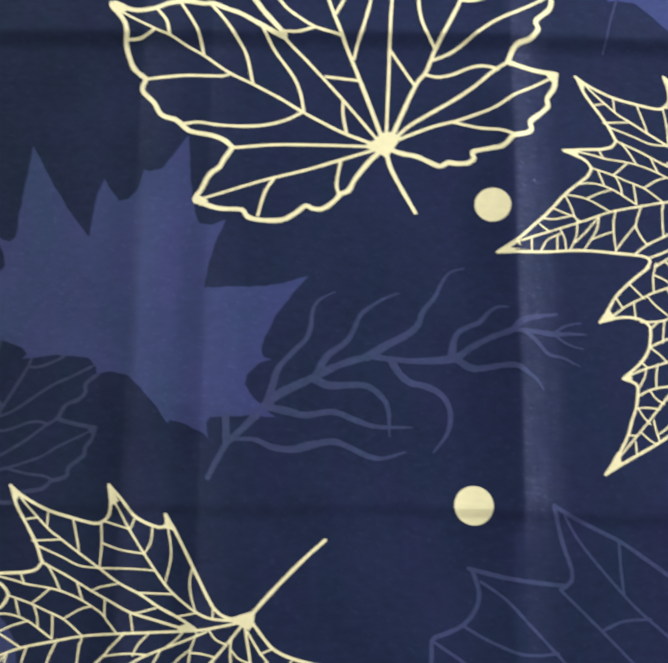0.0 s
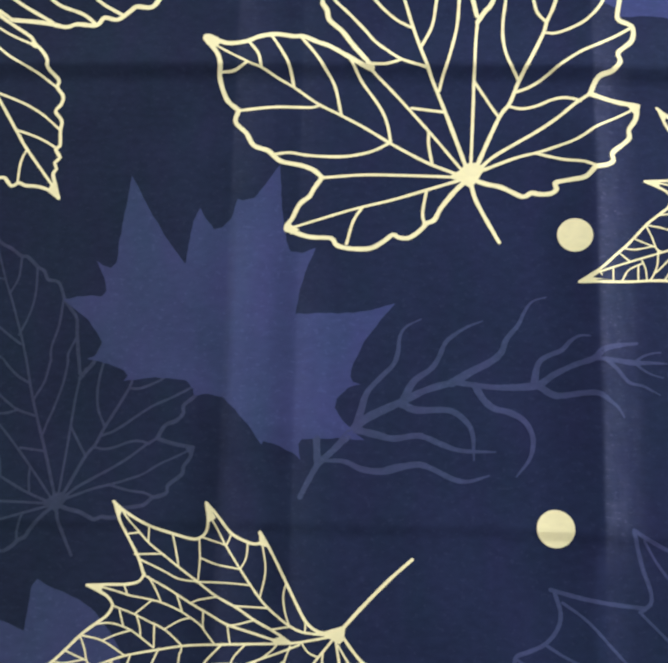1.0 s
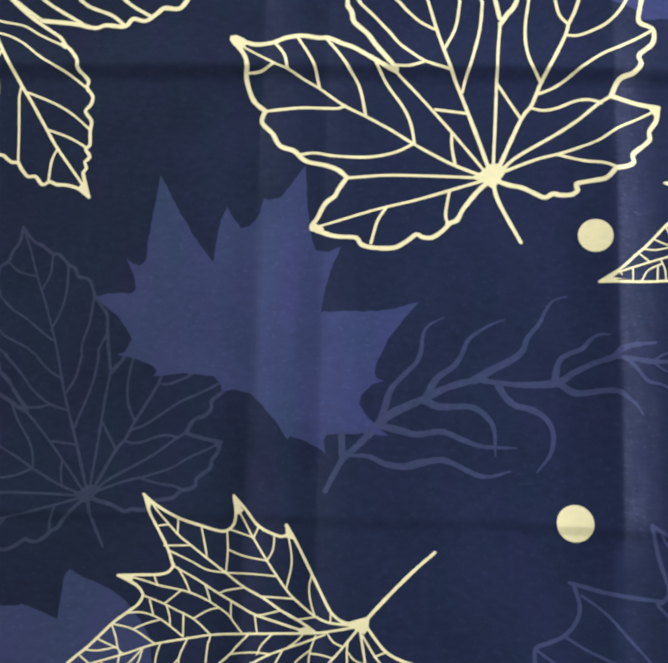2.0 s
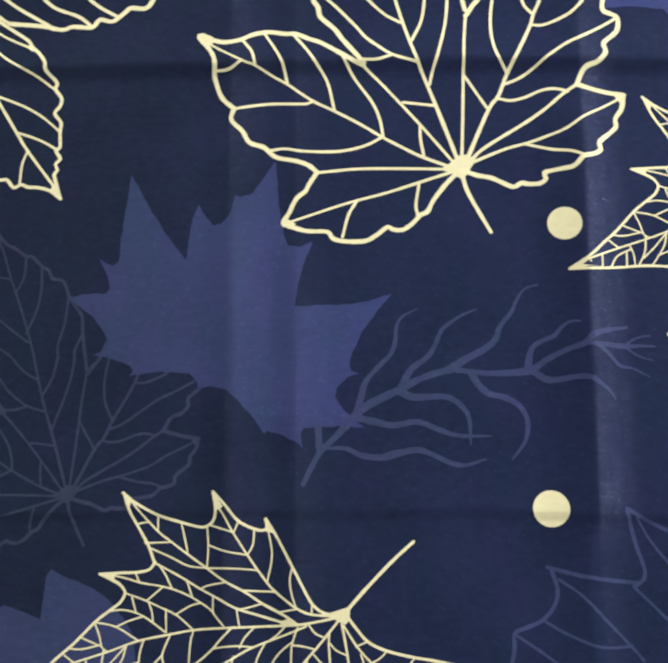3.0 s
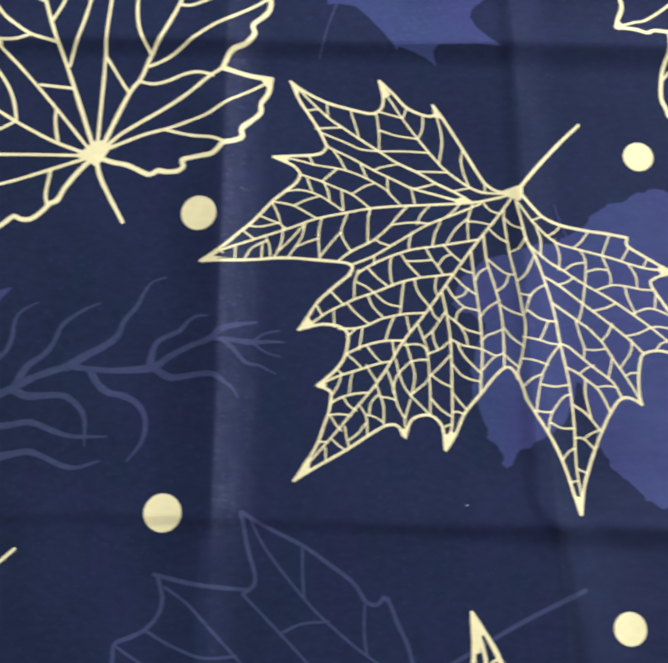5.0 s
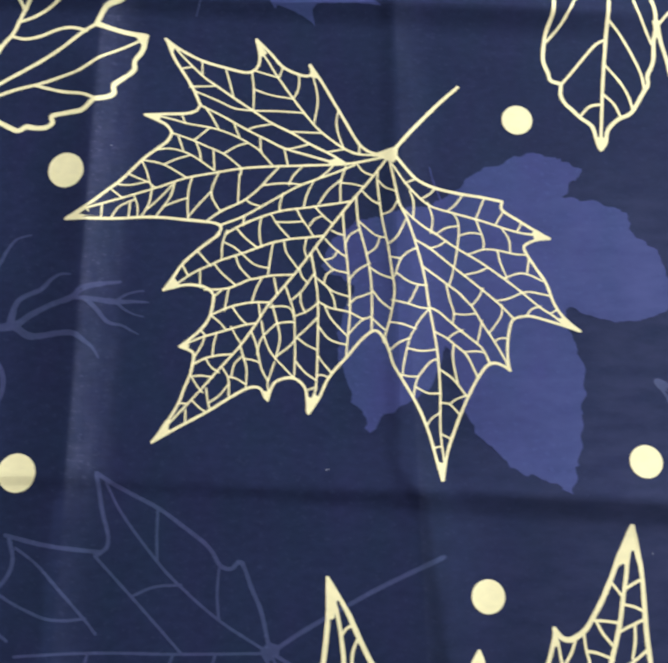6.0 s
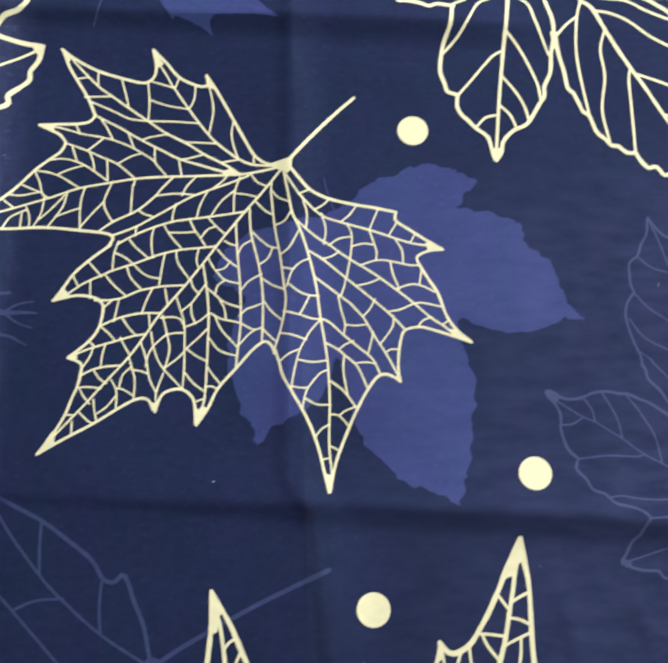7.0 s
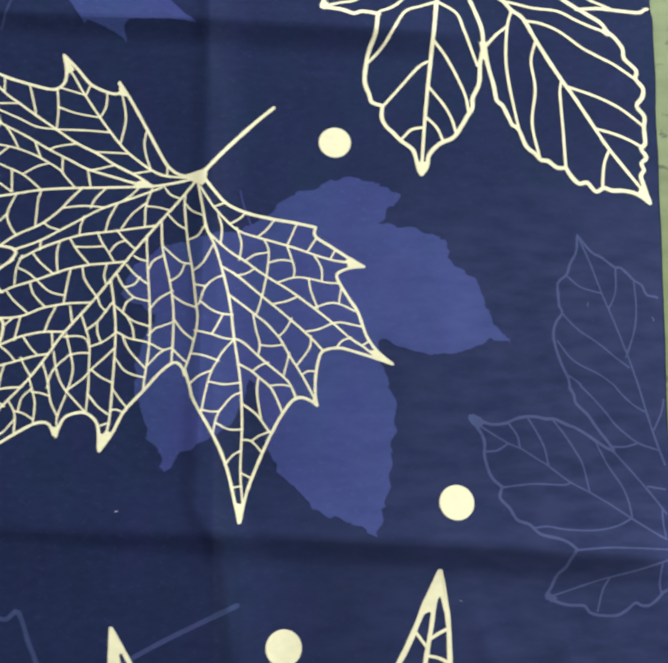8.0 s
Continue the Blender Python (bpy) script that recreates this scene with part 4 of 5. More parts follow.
    pen.line('vein', (0.131, 0.131), (-4.45, -9.75), (-5.02, -10.34), (-5.63, -10.92), (-6.03, -11.41), (-6.80, -12.02))
    pen.line('vein', (0.131, 0.131), (-5.60, -10.95), (-5.10, -11.34), (-4.50, -11.63))
    pen.line('vein', (0.130, 0.130), (-5.70, -12.28), (-5.19, -12.89), (-4.60, -13.32))
    pen.line('vein', (0.130, 0.130), (-6.82, -12.14), (-6.26, -12.72), (-5.78, -13.23))
    pen.line('vein', (0.130, 0.130), (-6.87, -12.33), (-7.23, -13.49), (-7.15, -14.09))
    pen.line('vein', (0.130, 0.130), (-8.64, -11.97), (-9.10, -12.46), (-9.26, -13.20))
    pen.line('vein', (0.130, 0.130), (-8.61, -12.14), (-8.11, -12.21), (-7.69, -12.36))
    pen.line('vein', (0.130, 0.130), (-8.80, -11.42), (-8.57, -12.12), (-8.41, -12.77), (-8.44, -13.85))
    pen.line('vein', (0.130, 0.130), (-9.45, -13.15), (-8.96, -13.27), (-8.43, -13.61))
    pen.line('vein', (0.130, 0.130), (-9.73, -12.67), (-9.40, -13.32), (-9.37, -14.37))
    pen.line('vein', (0.129, 0.129), (-10.63, -13.79), (-10.54, -14.41), (-10.38, -15.03))
    pen.line('vein', (0.129, 0.129), (-9.44, -13.63), (-9.89, -14.20), (-10.42, -14.58))
    pen.line('vein', (0.129, 0.129), (-12.14, -14.63), (-11.59, -14.66))
    pen.line('vein', (0.129, 0.129), (-11.36, -14.50), (-10.94, -14.91), (-10.56, -15.14))
    pen.line('vein', (0.129, 0.129), (-11.73, -15.00), (-11.73, -15.68))
    pen.line('vein', (0.133, 0.133), (-5.53, -6.88), (-5.35, -7.41), (-5.00, -7.79))
    pen.line('vein', (0.133, 0.133), (-4.99, -13.89), (-4.68, -13.78))
    pen.line('vein', (0.135, 0.135), (-4.55, -13.08), (-4.20, -13.05), (-3.94, -13.17))
    pen.line('vein', (0.134, 0.134), (-4.04, -5.16), (-3.59, -5.67), (-3.15, -6.03), (-2.83, -6.24))
    pen.line('vein', (0.133, 0.133), (-4.57, -5.64), (-4.27, -6.20), (-4.05, -6.48), (-3.58, -6.96), (-2.76, -7.19))
    pen.line('vein', (0.134, 0.134), (-3.65, -4.65), (-3.35, -4.83), (-2.94, -4.93))
    pen.line('vein', (0.134, 0.134), (-4.07, -6.41), (-3.59, -6.26), (-3.30, -5.85))
    pen.line('vein', (0.133, 0.133), (-3.58, -6.99), (-3.97, -7.29), (-4.13, -7.84))
    pen.line('vein', (0.133, 0.133), (-4.69, -7.34), (-4.13, -7.81), (-3.57, -8.27), (-2.70, -8.57))
    pen.line('vein', (0.132, 0.132), (-3.86, -8.09), (-3.57, -8.66), (-3.47, -9.28))
    pen.line('vein', (0.132, 0.132), (-4.43, -8.86), (-3.80, -9.21), (-3.37, -9.31), (-2.67, -9.48), (-1.93, -9.85), (-1.49, -9.74))
    pen.line('vein', (0.132, 0.132), (-4.05, -9.16), (-3.70, -9.87), (-2.83, -10.83))
    pen.line('vein', (0.131, 0.131), (-4.42, -10.29), (-3.91, -10.95), (-3.36, -11.22), (-2.81, -11.34))
    pen.line('vein', (0.130, 0.130), (-4.47, -11.94), (-4.11, -12.45), (-3.73, -12.89))
    pen.line('vein', (0.134, 0.134), (-2.84, -5.37), (-2.60, -4.91), (-2.03, -4.58))
    pen.line('vein', (0.134, 0.134), (-2.08, -4.12), (-1.47, -4.70), (-1.03, -5.02), (-0.54, -5.11))
    pen.line('vein', (0.134, 0.134), (-1.62, -6.05), (-1.15, -5.70), (-0.88, -5.05))
    pen.line('vein', (0.133, 0.133), (-2.73, -7.69), (-2.25, -7.07), (-1.49, -6.61))
    pen.line('vein', (0.133, 0.133), (-1.52, -6.86), (-0.91, -7.27), (-0.24, -7.54))
    pen.line('vein', (0.133, 0.133), (-2.72, -9.06), (-2.34, -8.67), (-2.03, -8.57), (-1.37, -8.31))
    pen.line('vein', (0.132, 0.132), (-1.37, -8.21), (-0.92, -8.81), (-0.32, -9.32))
    pen.line('vein', (0.132, 0.132), (-2.75, -10.74), (-2.04, -9.99), (-1.49, -9.75))
    pen.line('vein', (0.132, 0.132), (-1.42, -9.80), (-0.85, -10.36), (-0.60, -10.54))
    pen.line('vein', (0.135, 0.135), (-0.47, -5.52), (0.09, -5.05), (0.59, -4.07))
    pen.line('vein', (0.134, 0.134), (-0.35, -6.26), (0.25, -6.38))
    pen.line('vein', (0.134, 0.134), (-0.09, -7.39), (0.25, -6.43), (0.74, -5.95), (1.21, -5.74))
    pen.line('vein', (0.133, 0.133), (-0.02, -7.19), (0.63, -7.68), (1.19, -7.88), (1.75, -7.92))
    pen.line('vein', (0.132, 0.132), (-0.27, -8.80), (0.62, -9.00), (1.27, -9.21), (1.87, -9.28))
    pen.line('vein', (0.133, 0.133), (1.21, -7.93), (0.89, -8.60), (0.67, -8.97))
    pen.line('vein', (0.132, 0.132), (-0.46, -10.05), (0.28, -10.18), (1.04, -10.45))
    pen.line('vein', (0.131, 0.131), (1.85, -9.26), (1.26, -9.95), (0.90, -10.59), (0.65, -11.11), (0.38, -12.20), (0.21, -13.18))
    pen.line('vein', (0.131, 0.131), (-0.47, -11.71), (0.06, -11.26), (0.73, -10.96))
    pen.line('vein', (0.131, 0.131), (0.55, -11.57), (1.36, -11.71), (2.23, -11.60))
    pen.line('vein', (0.131, 0.131), (2.29, -12.13), (1.79, -12.35), (1.13, -13.15))
    pen.line('vein', (0.136, 0.136), (0.85, -2.32), (1.06, -3.04), (1.01, -3.99))
    pen.line('vein', (0.136, 0.136), (2.36, -2.08), (2.03, -2.47), (1.51, -2.80))
    pen.line('vein', (0.135, 0.135), (1.88, -3.02), (2.14, -3.94), (2.03, -4.84))
    pen.line('vein', (0.135, 0.135), (2.30, -4.93), (2.89, -4.53), (3.65, -4.40))
    pen.line('vein', (0.135, 0.135), (3.37, -3.66), (3.63, -4.30), (3.56, -5.47), (3.32, -6.84))
    pen.line('vein', (0.136, 0.136), (3.89, -2.58), (3.48, -3.12), (3.03, -3.50))
    pen.line('vein', (0.136, 0.136), (5.17, -2.72), (4.63, -4.01))
    pen.line('vein', (0.135, 0.135), (4.63, -4.01), (5.03, -5.25), (5.00, -5.76))
    pen.line('vein', (0.135, 0.135), (3.69, -4.97), (4.31, -4.82), (4.94, -4.91))
    pen.line('vein', (0.134, 0.134), (1.87, -5.75), (2.44, -5.59), (2.91, -5.29))
    pen.line('vein', (0.134, 0.134), (4.16, -6.09), (5.09, -5.81), (5.89, -5.89), (6.81, -6.10), (7.42, -6.13))
    pen.line('vein', (0.134, 0.134), (5.82, -5.89), (5.94, -6.58), (6.30, -7.54))
    pen.line('vein', (0.134, 0.134), (3.96, -7.30), (4.64, -7.15), (5.25, -6.88))
    pen.line('vein', (0.134, 0.134), (6.11, -7.52), (6.99, -7.24), (7.60, -7.34), (8.31, -7.69))
    pen.line('vein', (0.133, 0.133), (7.00, -8.39), (7.56, -8.32), (8.16, -8.44), (8.79, -8.57))
    pen.line('vein', (0.133, 0.133), (5.71, -8.83), (6.34, -8.71), (7.10, -8.37))
    pen.line('vein', (0.133, 0.133), (7.30, -9.72), (7.62, -9.33), (8.11, -9.16))
    pen.line('vein', (0.133, 0.133), (8.65, -9.60), (9.10, -9.33))
    pen.line('vein', (0.135, 0.135), (6.08, -4.50), (6.50, -5.25), (6.54, -6.04))
    pen.line('vein', (0.135, 0.135), (5.73, -4.37), (6.25, -3.53))
    pen.line('vein', (0.135, 0.135), (6.98, -4.78), (7.28, -4.22))
    pen.line('vein', (0.134, 0.134), (7.60, -6.32), (7.44, -7.28))
    pen.line('vein', (0.133, 0.133), (3.29, -6.76), (3.19, -7.32), (2.98, -7.94))
    pen.line('vein', (0.133, 0.133), (2.84, -7.92), (3.01, -8.79), (3.22, -9.51), (3.14, -10.07))
    pen.line('vein', (0.132, 0.132), (3.19, -9.56), (3.77, -9.63), (4.44, -9.56))
    pen.line('vein', (0.133, 0.133), (4.91, -8.11), (4.60, -8.70), (4.23, -9.10))
    pen.line('vein', (0.132, 0.132), (5.94, -9.08), (5.86, -9.74), (5.16, -10.72))
    pen.line('vein', (0.132, 0.132), (5.44, -11.20), (5.75, -10.99), (6.21, -10.99))
    pen.line('vein', (0.132, 0.132), (4.79, -9.98), (4.66, -10.57), (4.48, -11.27))
    pen.line('vein', (0.132, 0.132), (2.81, -11.02), (3.25, -10.68), (3.68, -10.51))
    pen.line('vein', (0.131, 0.131), (3.78, -11.77), (4.33, -11.71), (4.83, -11.78))
    pen.line('vein', (0.130, 0.130), (0.21, -13.06), (0.68, -13.16), (1.13, -13.15))
    pen.line('vein', (0.130, 0.130), (1.13, -13.15), (0.96, -13.61), (0.84, -14.30))
    pen.line('vein', (0.130, 0.130), (0.99, -13.75), (1.65, -14.08), (2.38, -14.08))
    pen.line('vein', (0.129, 0.129), (1.48, -15.95), (1.87, -15.45), (2.29, -15.19))
    pen.line('vein', (0.128, 0.128), (1.91, -17.10), (2.26, -17.03))
    pen.line('vein', (0.129, 0.129), (2.35, -16.35), (2.86, -16.61))
    pen.line('vein', (0.130, 0.130), (2.35, -14.62), (2.85, -14.70), (3.42, -15.31))
    pen.line('vein', (0.130, 0.130), (2.85, -14.70), (3.18, -14.44), (3.77, -14.20))
    pen.line('vein', (0.136, 0.136), (0.56, -1.88), (1.23, -1.59))
    pen.fill('vein', (-1.00, 0.05), (-0.32, 0.26), (0.20, 0.42), (0.15, -0.37), (-0.08, -0.63), (-0.70, -0.32))
    pen.fill('vein', (-13.58, 7.29), (-12.98, 6.77), (-13.09, 6.38))
    pen.fill('vein', (-18.93, -4.11), (-17.98, -3.39), (-17.73, -3.55), (-18.08, -3.80), (-16.85, -3.93))
    pen.fill('vein', (-13.19, -8.22), (-12.70, -7.35), (-12.25, -7.90))
    pen.fill('vein', (-12.12, -11.51), (-11.75, -11.22), (-11.60, -11.44), (-11.74, -11.58))
    pen.fill('vein', (-13.50, -16.77), (-13.00, -15.88), (-12.76, -15.53), (-12.48, -15.56), (-12.61, -15.84), (-12.62, -16.10), (-12.29, -16.10))
    pen.fill('vein', (-7.48, -13.97), (-7.06, -13.97), (-7.26, -14.56))
    pen.fill('vein', (-5.09, -15.11), (-5.05, -14.25), (-4.82, -14.35), (-4.61, -14.16), (-4.42, -14.25), (-4.83, -15.11))
    pen.fill('vein', (1.95, -17.82), (2.35, -17.93), (2.56, -17.77), (2.33, -18.85))
    pen.fill('vein', (6.02, -12.54), (6.20, -12.25), (6.27, -12.83))
    pen.fill('vein', (9.13, -9.84), (9.49, -9.84), (10.37, -10.63), (9.24, -10.28))
    pen.fill('vein', (7.82, -4.82), (8.12, -4.64), (8.91, -5.20), (8.00, -5.28))
    pen.fill('vein', (-8.18, 7.30), (-7.48, 6.39), (-7.65, 6.22), (-7.95, 6.11))
    pen.fill('vein', (-4.97, 5.64), (-4.43, 4.74), (-4.89, 4.85))
    pen.fill('vein', (-14.67, 2.39), (-13.72, 2.50), (-13.70, 1.96))
    pen.fill('vein', (-3.93, -0.45), (-3.43, -0.27), (-2.69, -0.58), (-3.68, -0.77))


def hanging_lobed_leaf(pen):
    pen.line('outline', (0.300, 0.300), (-18.53, 11.71), (-17.40, 11.58), (-16.66, 11.32), (-16.16, 11.49), (-15.16, 11.35))
    pen.line('outline', (0.296, 0.296), (-15.25, 11.39), (-15.41, 10.09), (-15.76, 9.15), (-15.94, 8.35), (-16.06, 7.16), (-15.80, 6.34), (-15.66, 5.87), (-15.05, 5.65))
    pen.line('outline', (0.291, 0.291), (-15.05, 5.65), (-15.11, 4.93), (-14.85, 4.36), (-14.54, 4.07), (-14.02, 3.51), (-13.49, 3.10), (-13.28, 2.76), (-13.09, 1.83), (-12.93, 1.50))
    pen.line('outline', (0.295, 0.295), (-12.93, 1.50), (-12.60, 1.97), (-12.46, 2.67), (-11.86, 3.34), (-11.10, 3.71), (-10.74, 4.16), (-10.17, 5.12), (-9.88, 5.61), (-9.85, 6.20), (-9.44, 7.15), (-9.31, 8.49), (-9.05, 9.56))
    pen.line('outline', (0.304, 0.304), (-9.10, 9.61), (-9.16, 10.66), (-9.57, 12.00), (-9.78, 12.57), (-9.95, 13.36), (-10.27, 15.07))
    pen.line('outline', (0.296, 0.296), (-9.03, 9.59), (-8.89, 8.41), (-8.60, 7.12), (-8.45, 6.10), (-8.14, 5.81), (-7.78, 4.96), (-7.61, 4.57), (-7.28, 4.33), (-6.89, 3.28), (-6.45, 2.87), (-6.08, 2.44), (-5.69, 2.39), (-5.18, 1.99), (-4.68, 2.00))
    pen.line('outline', (0.294, 0.294), (-4.68, 2.00), (-4.42, 1.52), (-3.98, 1.06), (-3.50, 1.13), (-3.02, 0.60), (-2.53, 0.85), (-2.07, 0.69), (-1.42, 0.71), (-0.61, 0.53), (0.08, 0.04))
    pen.line('outline', (0.301, 0.301), (0.08, 0.04), (-0.12, 0.83), (-0.31, 1.66), (-0.08, 2.00), (-0.22, 2.42), (0.12, 2.80), (-0.17, 3.34), (0.11, 3.64), (0.12, 4.65), (0.20, 5.35), (-0.21, 6.00), (0.14, 6.50), (0.27, 7.11), (-0.14, 7.74), (-0.05, 8.27), (-0.74, 9.02), (-0.79, 9.61), (-1.23, 10.30), (-1.62, 10.65))
    pen.line('outline', (0.308, 0.308), (-1.62, 10.65), (-1.99, 11.23), (-2.66, 11.68), (-3.45, 12.19), (-4.18, 12.70), (-4.97, 13.36), (-5.94, 14.32))
    pen.line('outline', (0.301, 0.301), (-18.53, 11.77), (-18.35, 12.33), (-18.02, 13.18), (-18.15, 14.02))
    pen.line('vein', (0.353, 0.227), (-10.97, 17.24), (-9.26, 14.55), (-7.82, 12.61), (-7.32, 11.94), (-6.66, 11.38), (-5.94, 9.91), (-4.59, 7.47), (-3.97, 6.49), (-2.75, 4.37), (-2.04, 3.18), (-0.08, 0.50))
    pen.line('vein', (0.351, 0.225), (-11.08, 17.25), (-11.56, 14.20), (-11.74, 12.50), (-12.07, 9.71), (-12.56, 5.65), (-12.90, 1.99))
    pen.line('vein', (0.202, 0.202), (-18.15, 11.83), (-17.40, 12.08), (-16.40, 12.38), (-14.10, 14.13), (-11.22, 17.10))
    pen.line('vein', (0.200, 0.200), (-11.74, 12.37), (-12.64, 12.03), (-13.64, 11.59), (-14.36, 10.35), (-14.95, 9.39), (-15.84, 8.35))
    pen.line('vein', (0.201, 0.201), (-15.16, 11.52), (-14.40, 11.87), (-13.76, 12.45), (-12.97, 13.59))
    pen.line('vein', (0.201, 0.201), (-11.69, 12.37), (-10.61, 11.63), (-10.21, 10.49), (-9.47, 8.27))
    pen.line('vein', (0.199, 0.199), (-12.07, 9.85), (-11.23, 8.64), (-10.31, 6.50), (-10.11, 5.30))
    pen.line('vein', (0.197, 0.197), (-12.40, 8.48), (-12.99, 8.06), (-14.25, 6.55), (-15.05, 5.61))
    pen.line('vein', (0.197, 0.197), (-12.45, 6.99), (-11.57, 5.81), (-11.11, 4.89), (-10.89, 4.05))
    pen.line('vein', (0.195, 0.195), (-12.57, 4.99), (-11.98, 4.35), (-11.64, 3.52))
    pen.line('vein', (0.195, 0.195), (-12.84, 4.33), (-13.45, 4.19), (-14.07, 3.53))
    pen.line('vein', (0.204, 0.204), (-8.56, 13.13), (-7.95, 12.58), (-7.29, 12.42), (-6.06, 12.10), (-4.57, 11.92), (-3.50, 11.36), (-2.58, 10.95), (-1.57, 10.57))
    pen.line('vein', (0.203, 0.203), (-6.60, 11.24), (-5.59, 11.06), (-4.53, 10.56), (-3.36, 9.64), (-2.42, 9.11), (-1.34, 8.56), (-0.12, 7.69))
    pen.line('vein', (0.200, 0.200), (-4.26, 7.04), (-3.14, 6.68), (-2.08, 6.27), (-1.03, 5.67), (0.10, 4.73))
    pen.line('vein', (0.199, 0.199), (-2.70, 4.45), (-1.68, 4.17), (-0.89, 3.86), (-0.09, 3.42))
    pen.line('vein', (0.197, 0.197), (-2.06, 3.18), (-2.43, 2.27), (-2.63, 0.85))
    pen.line('vein', (0.198, 0.198), (-4.59, 7.44), (-4.73, 6.73), (-4.73, 5.93), (-4.70, 4.46), (-4.68, 2.05))
    pen.line('vein', (0.199, 0.199), (-6.02, 9.83), (-6.32, 8.61), (-6.17, 6.86), (-6.47, 4.69), (-6.17, 2.64))
    pen.line('vein', (0.200, 0.200), (-7.32, 11.91), (-7.63, 10.80), (-7.79, 8.88), (-7.68, 7.14), (-7.27, 4.41))
    pen.line('vein', (0.202, 0.202), (-7.63, 10.85), (-8.34, 10.24), (-8.98, 9.48))
    pen.fill('vein', (-13.27, 2.37), (-13.01, 2.25), (-12.65, 2.26), (-12.45, 2.57), (-12.79, 1.43), (-13.05, 1.48))
    pen.fill('vein', (-0.61, 0.58), (-0.27, 1.15), (-0.06, 0.77), (0.07, -0.08))
    pen.fill('vein', (-9.34, 9.77), (-8.81, 9.79), (-9.03, 8.68), (-9.18, 8.68))
    pen.fill('vein', (-18.65, 11.82), (-18.20, 12.11), (-18.03, 11.78), (-18.40, 11.50))
    pen.fill('vein', (-2.10, 10.71), (-1.83, 10.94), (-1.31, 10.45), (-1.69, 10.39))


def leaf_margin(pen):
    pen.line('outline', (0.309, 0.309), (-4.06, 12.29), (-1.93, 12.08), (-0.50, 11.78), (0.19, 11.99), (1.46, 11.91), (1.97, 12.46), (2.83, 12.31), (3.62, 12.93), (4.02, 13.25), (5.01, 13.22), (5.53, 13.87))
    pen.line('vein', (0.227, 0.227), (-4.06, 12.29), (-5.12, 13.06), (-6.35, 13.99))
    pen.line('vein', (0.226, 0.226), (-4.68, 14.31), (-3.46, 13.37), (-1.36, 12.08))
    pen.line('vein', (0.225, 0.225), (-2.12, 14.32), (-1.05, 13.38), (0.55, 12.71), (1.45, 11.97))
    pen.line('vein', (0.225, 0.225), (1.00, 14.17), (1.91, 13.39), (3.23, 12.59))


def leaf_margin_short(pen):
    pen.line('outline', (0.258, 0.258), (-3.44, 12.08), (-2.20, 12.20), (-1.18, 12.14), (0.36, 12.06), (0.84, 12.33), (1.17, 12.23))
    pen.line('vein', (0.206, 0.206), (-3.17, 13.14), (-2.55, 12.73), (-1.18, 12.14))


def netted_leaf_tip(pen):
    pen.line('outline', (0.136, 0.295, 0.272, 0.272, 0.272, 0.272), (37.71, -23.97), (37.17, -25.14), (36.49, -26.64), (35.93, -27.78), (35.44, -28.60), (34.98, -29.30), (34.60, -29.62), (34.16, -29.85), (33.80, -29.85), (33.52, -29.65), (33.28, -29.33))
    pen.line('outline', (0.136, 0.249, 0.272, 0.272, 0.272), (37.83, -23.97), (37.99, -25.25), (38.11, -26.69), (38.12, -28.01), (38.14, -29.53), (38.22, -30.81), (38.29, -31.45), (38.44, -33.15))
    pen.line('outline', (0.157, 0.268, 0.268), (33.29, -29.35), (33.14, -30.16), (32.75, -31.44), (32.24, -33.33))
    pen.line('vein', (0.203, 0.249, 0.294), (37.79, -24.40), (37.44, -25.58), (37.24, -26.69), (36.99, -27.89), (36.72, -29.20), (36.31, -30.59), (36.12, -31.23), (35.55, -33.12))
    pen.line('vein', (0.156, 0.156), (33.42, -29.93), (33.54, -30.79), (33.61, -31.34), (33.71, -32.69))
    pen.line('vein', (0.157, 0.157), (34.34, -29.89), (34.14, -30.47), (33.66, -31.26))
    pen.line('vein', (0.157, 0.157), (34.81, -29.51), (34.90, -30.37), (35.07, -31.12), (35.26, -32.28))
    pen.line('vein', (0.159, 0.159), (36.45, -26.97), (36.96, -27.65))
    pen.line('vein', (0.158, 0.158), (35.33, -28.89), (35.94, -28.93), (36.68, -29.02))
    pen.line('vein', (0.158, 0.158), (35.53, -28.97), (35.80, -29.52), (36.35, -30.21))
    pen.line('vein', (0.157, 0.157), (34.97, -30.46), (35.46, -30.54), (36.16, -30.80))
    pen.line('vein', (0.159, 0.159), (37.21, -27.26), (37.58, -27.04), (37.96, -26.85))
    pen.line('vein', (0.159, 0.159), (37.02, -28.09), (37.56, -28.20), (38.07, -28.44))
    pen.line('vein', (0.158, 0.158), (36.68, -29.50), (37.28, -29.20), (38.11, -28.83))
    pen.line('vein', (0.157, 0.157), (37.55, -29.13), (37.51, -29.95), (37.32, -30.81))
    pen.line('vein', (0.157, 0.157), (36.11, -31.27), (36.83, -31.23), (37.41, -30.94), (38.20, -30.34))
    pen.line('vein', (0.157, 0.157), (34.32, -31.44), (35.02, -31.12))
    pen.fill('vein', (37.67, -24.06), (37.90, -24.06), (38.03, -25.76), (37.92, -26.03), (37.74, -25.25), (37.62, -25.36), (37.37, -26.14), (37.15, -25.98), (36.96, -26.07), (36.75, -26.20), (36.99, -25.54))
    pen.fill('vein', (33.21, -29.56), (33.28, -29.37), (33.45, -29.67), (33.48, -30.12), (33.16, -30.29))


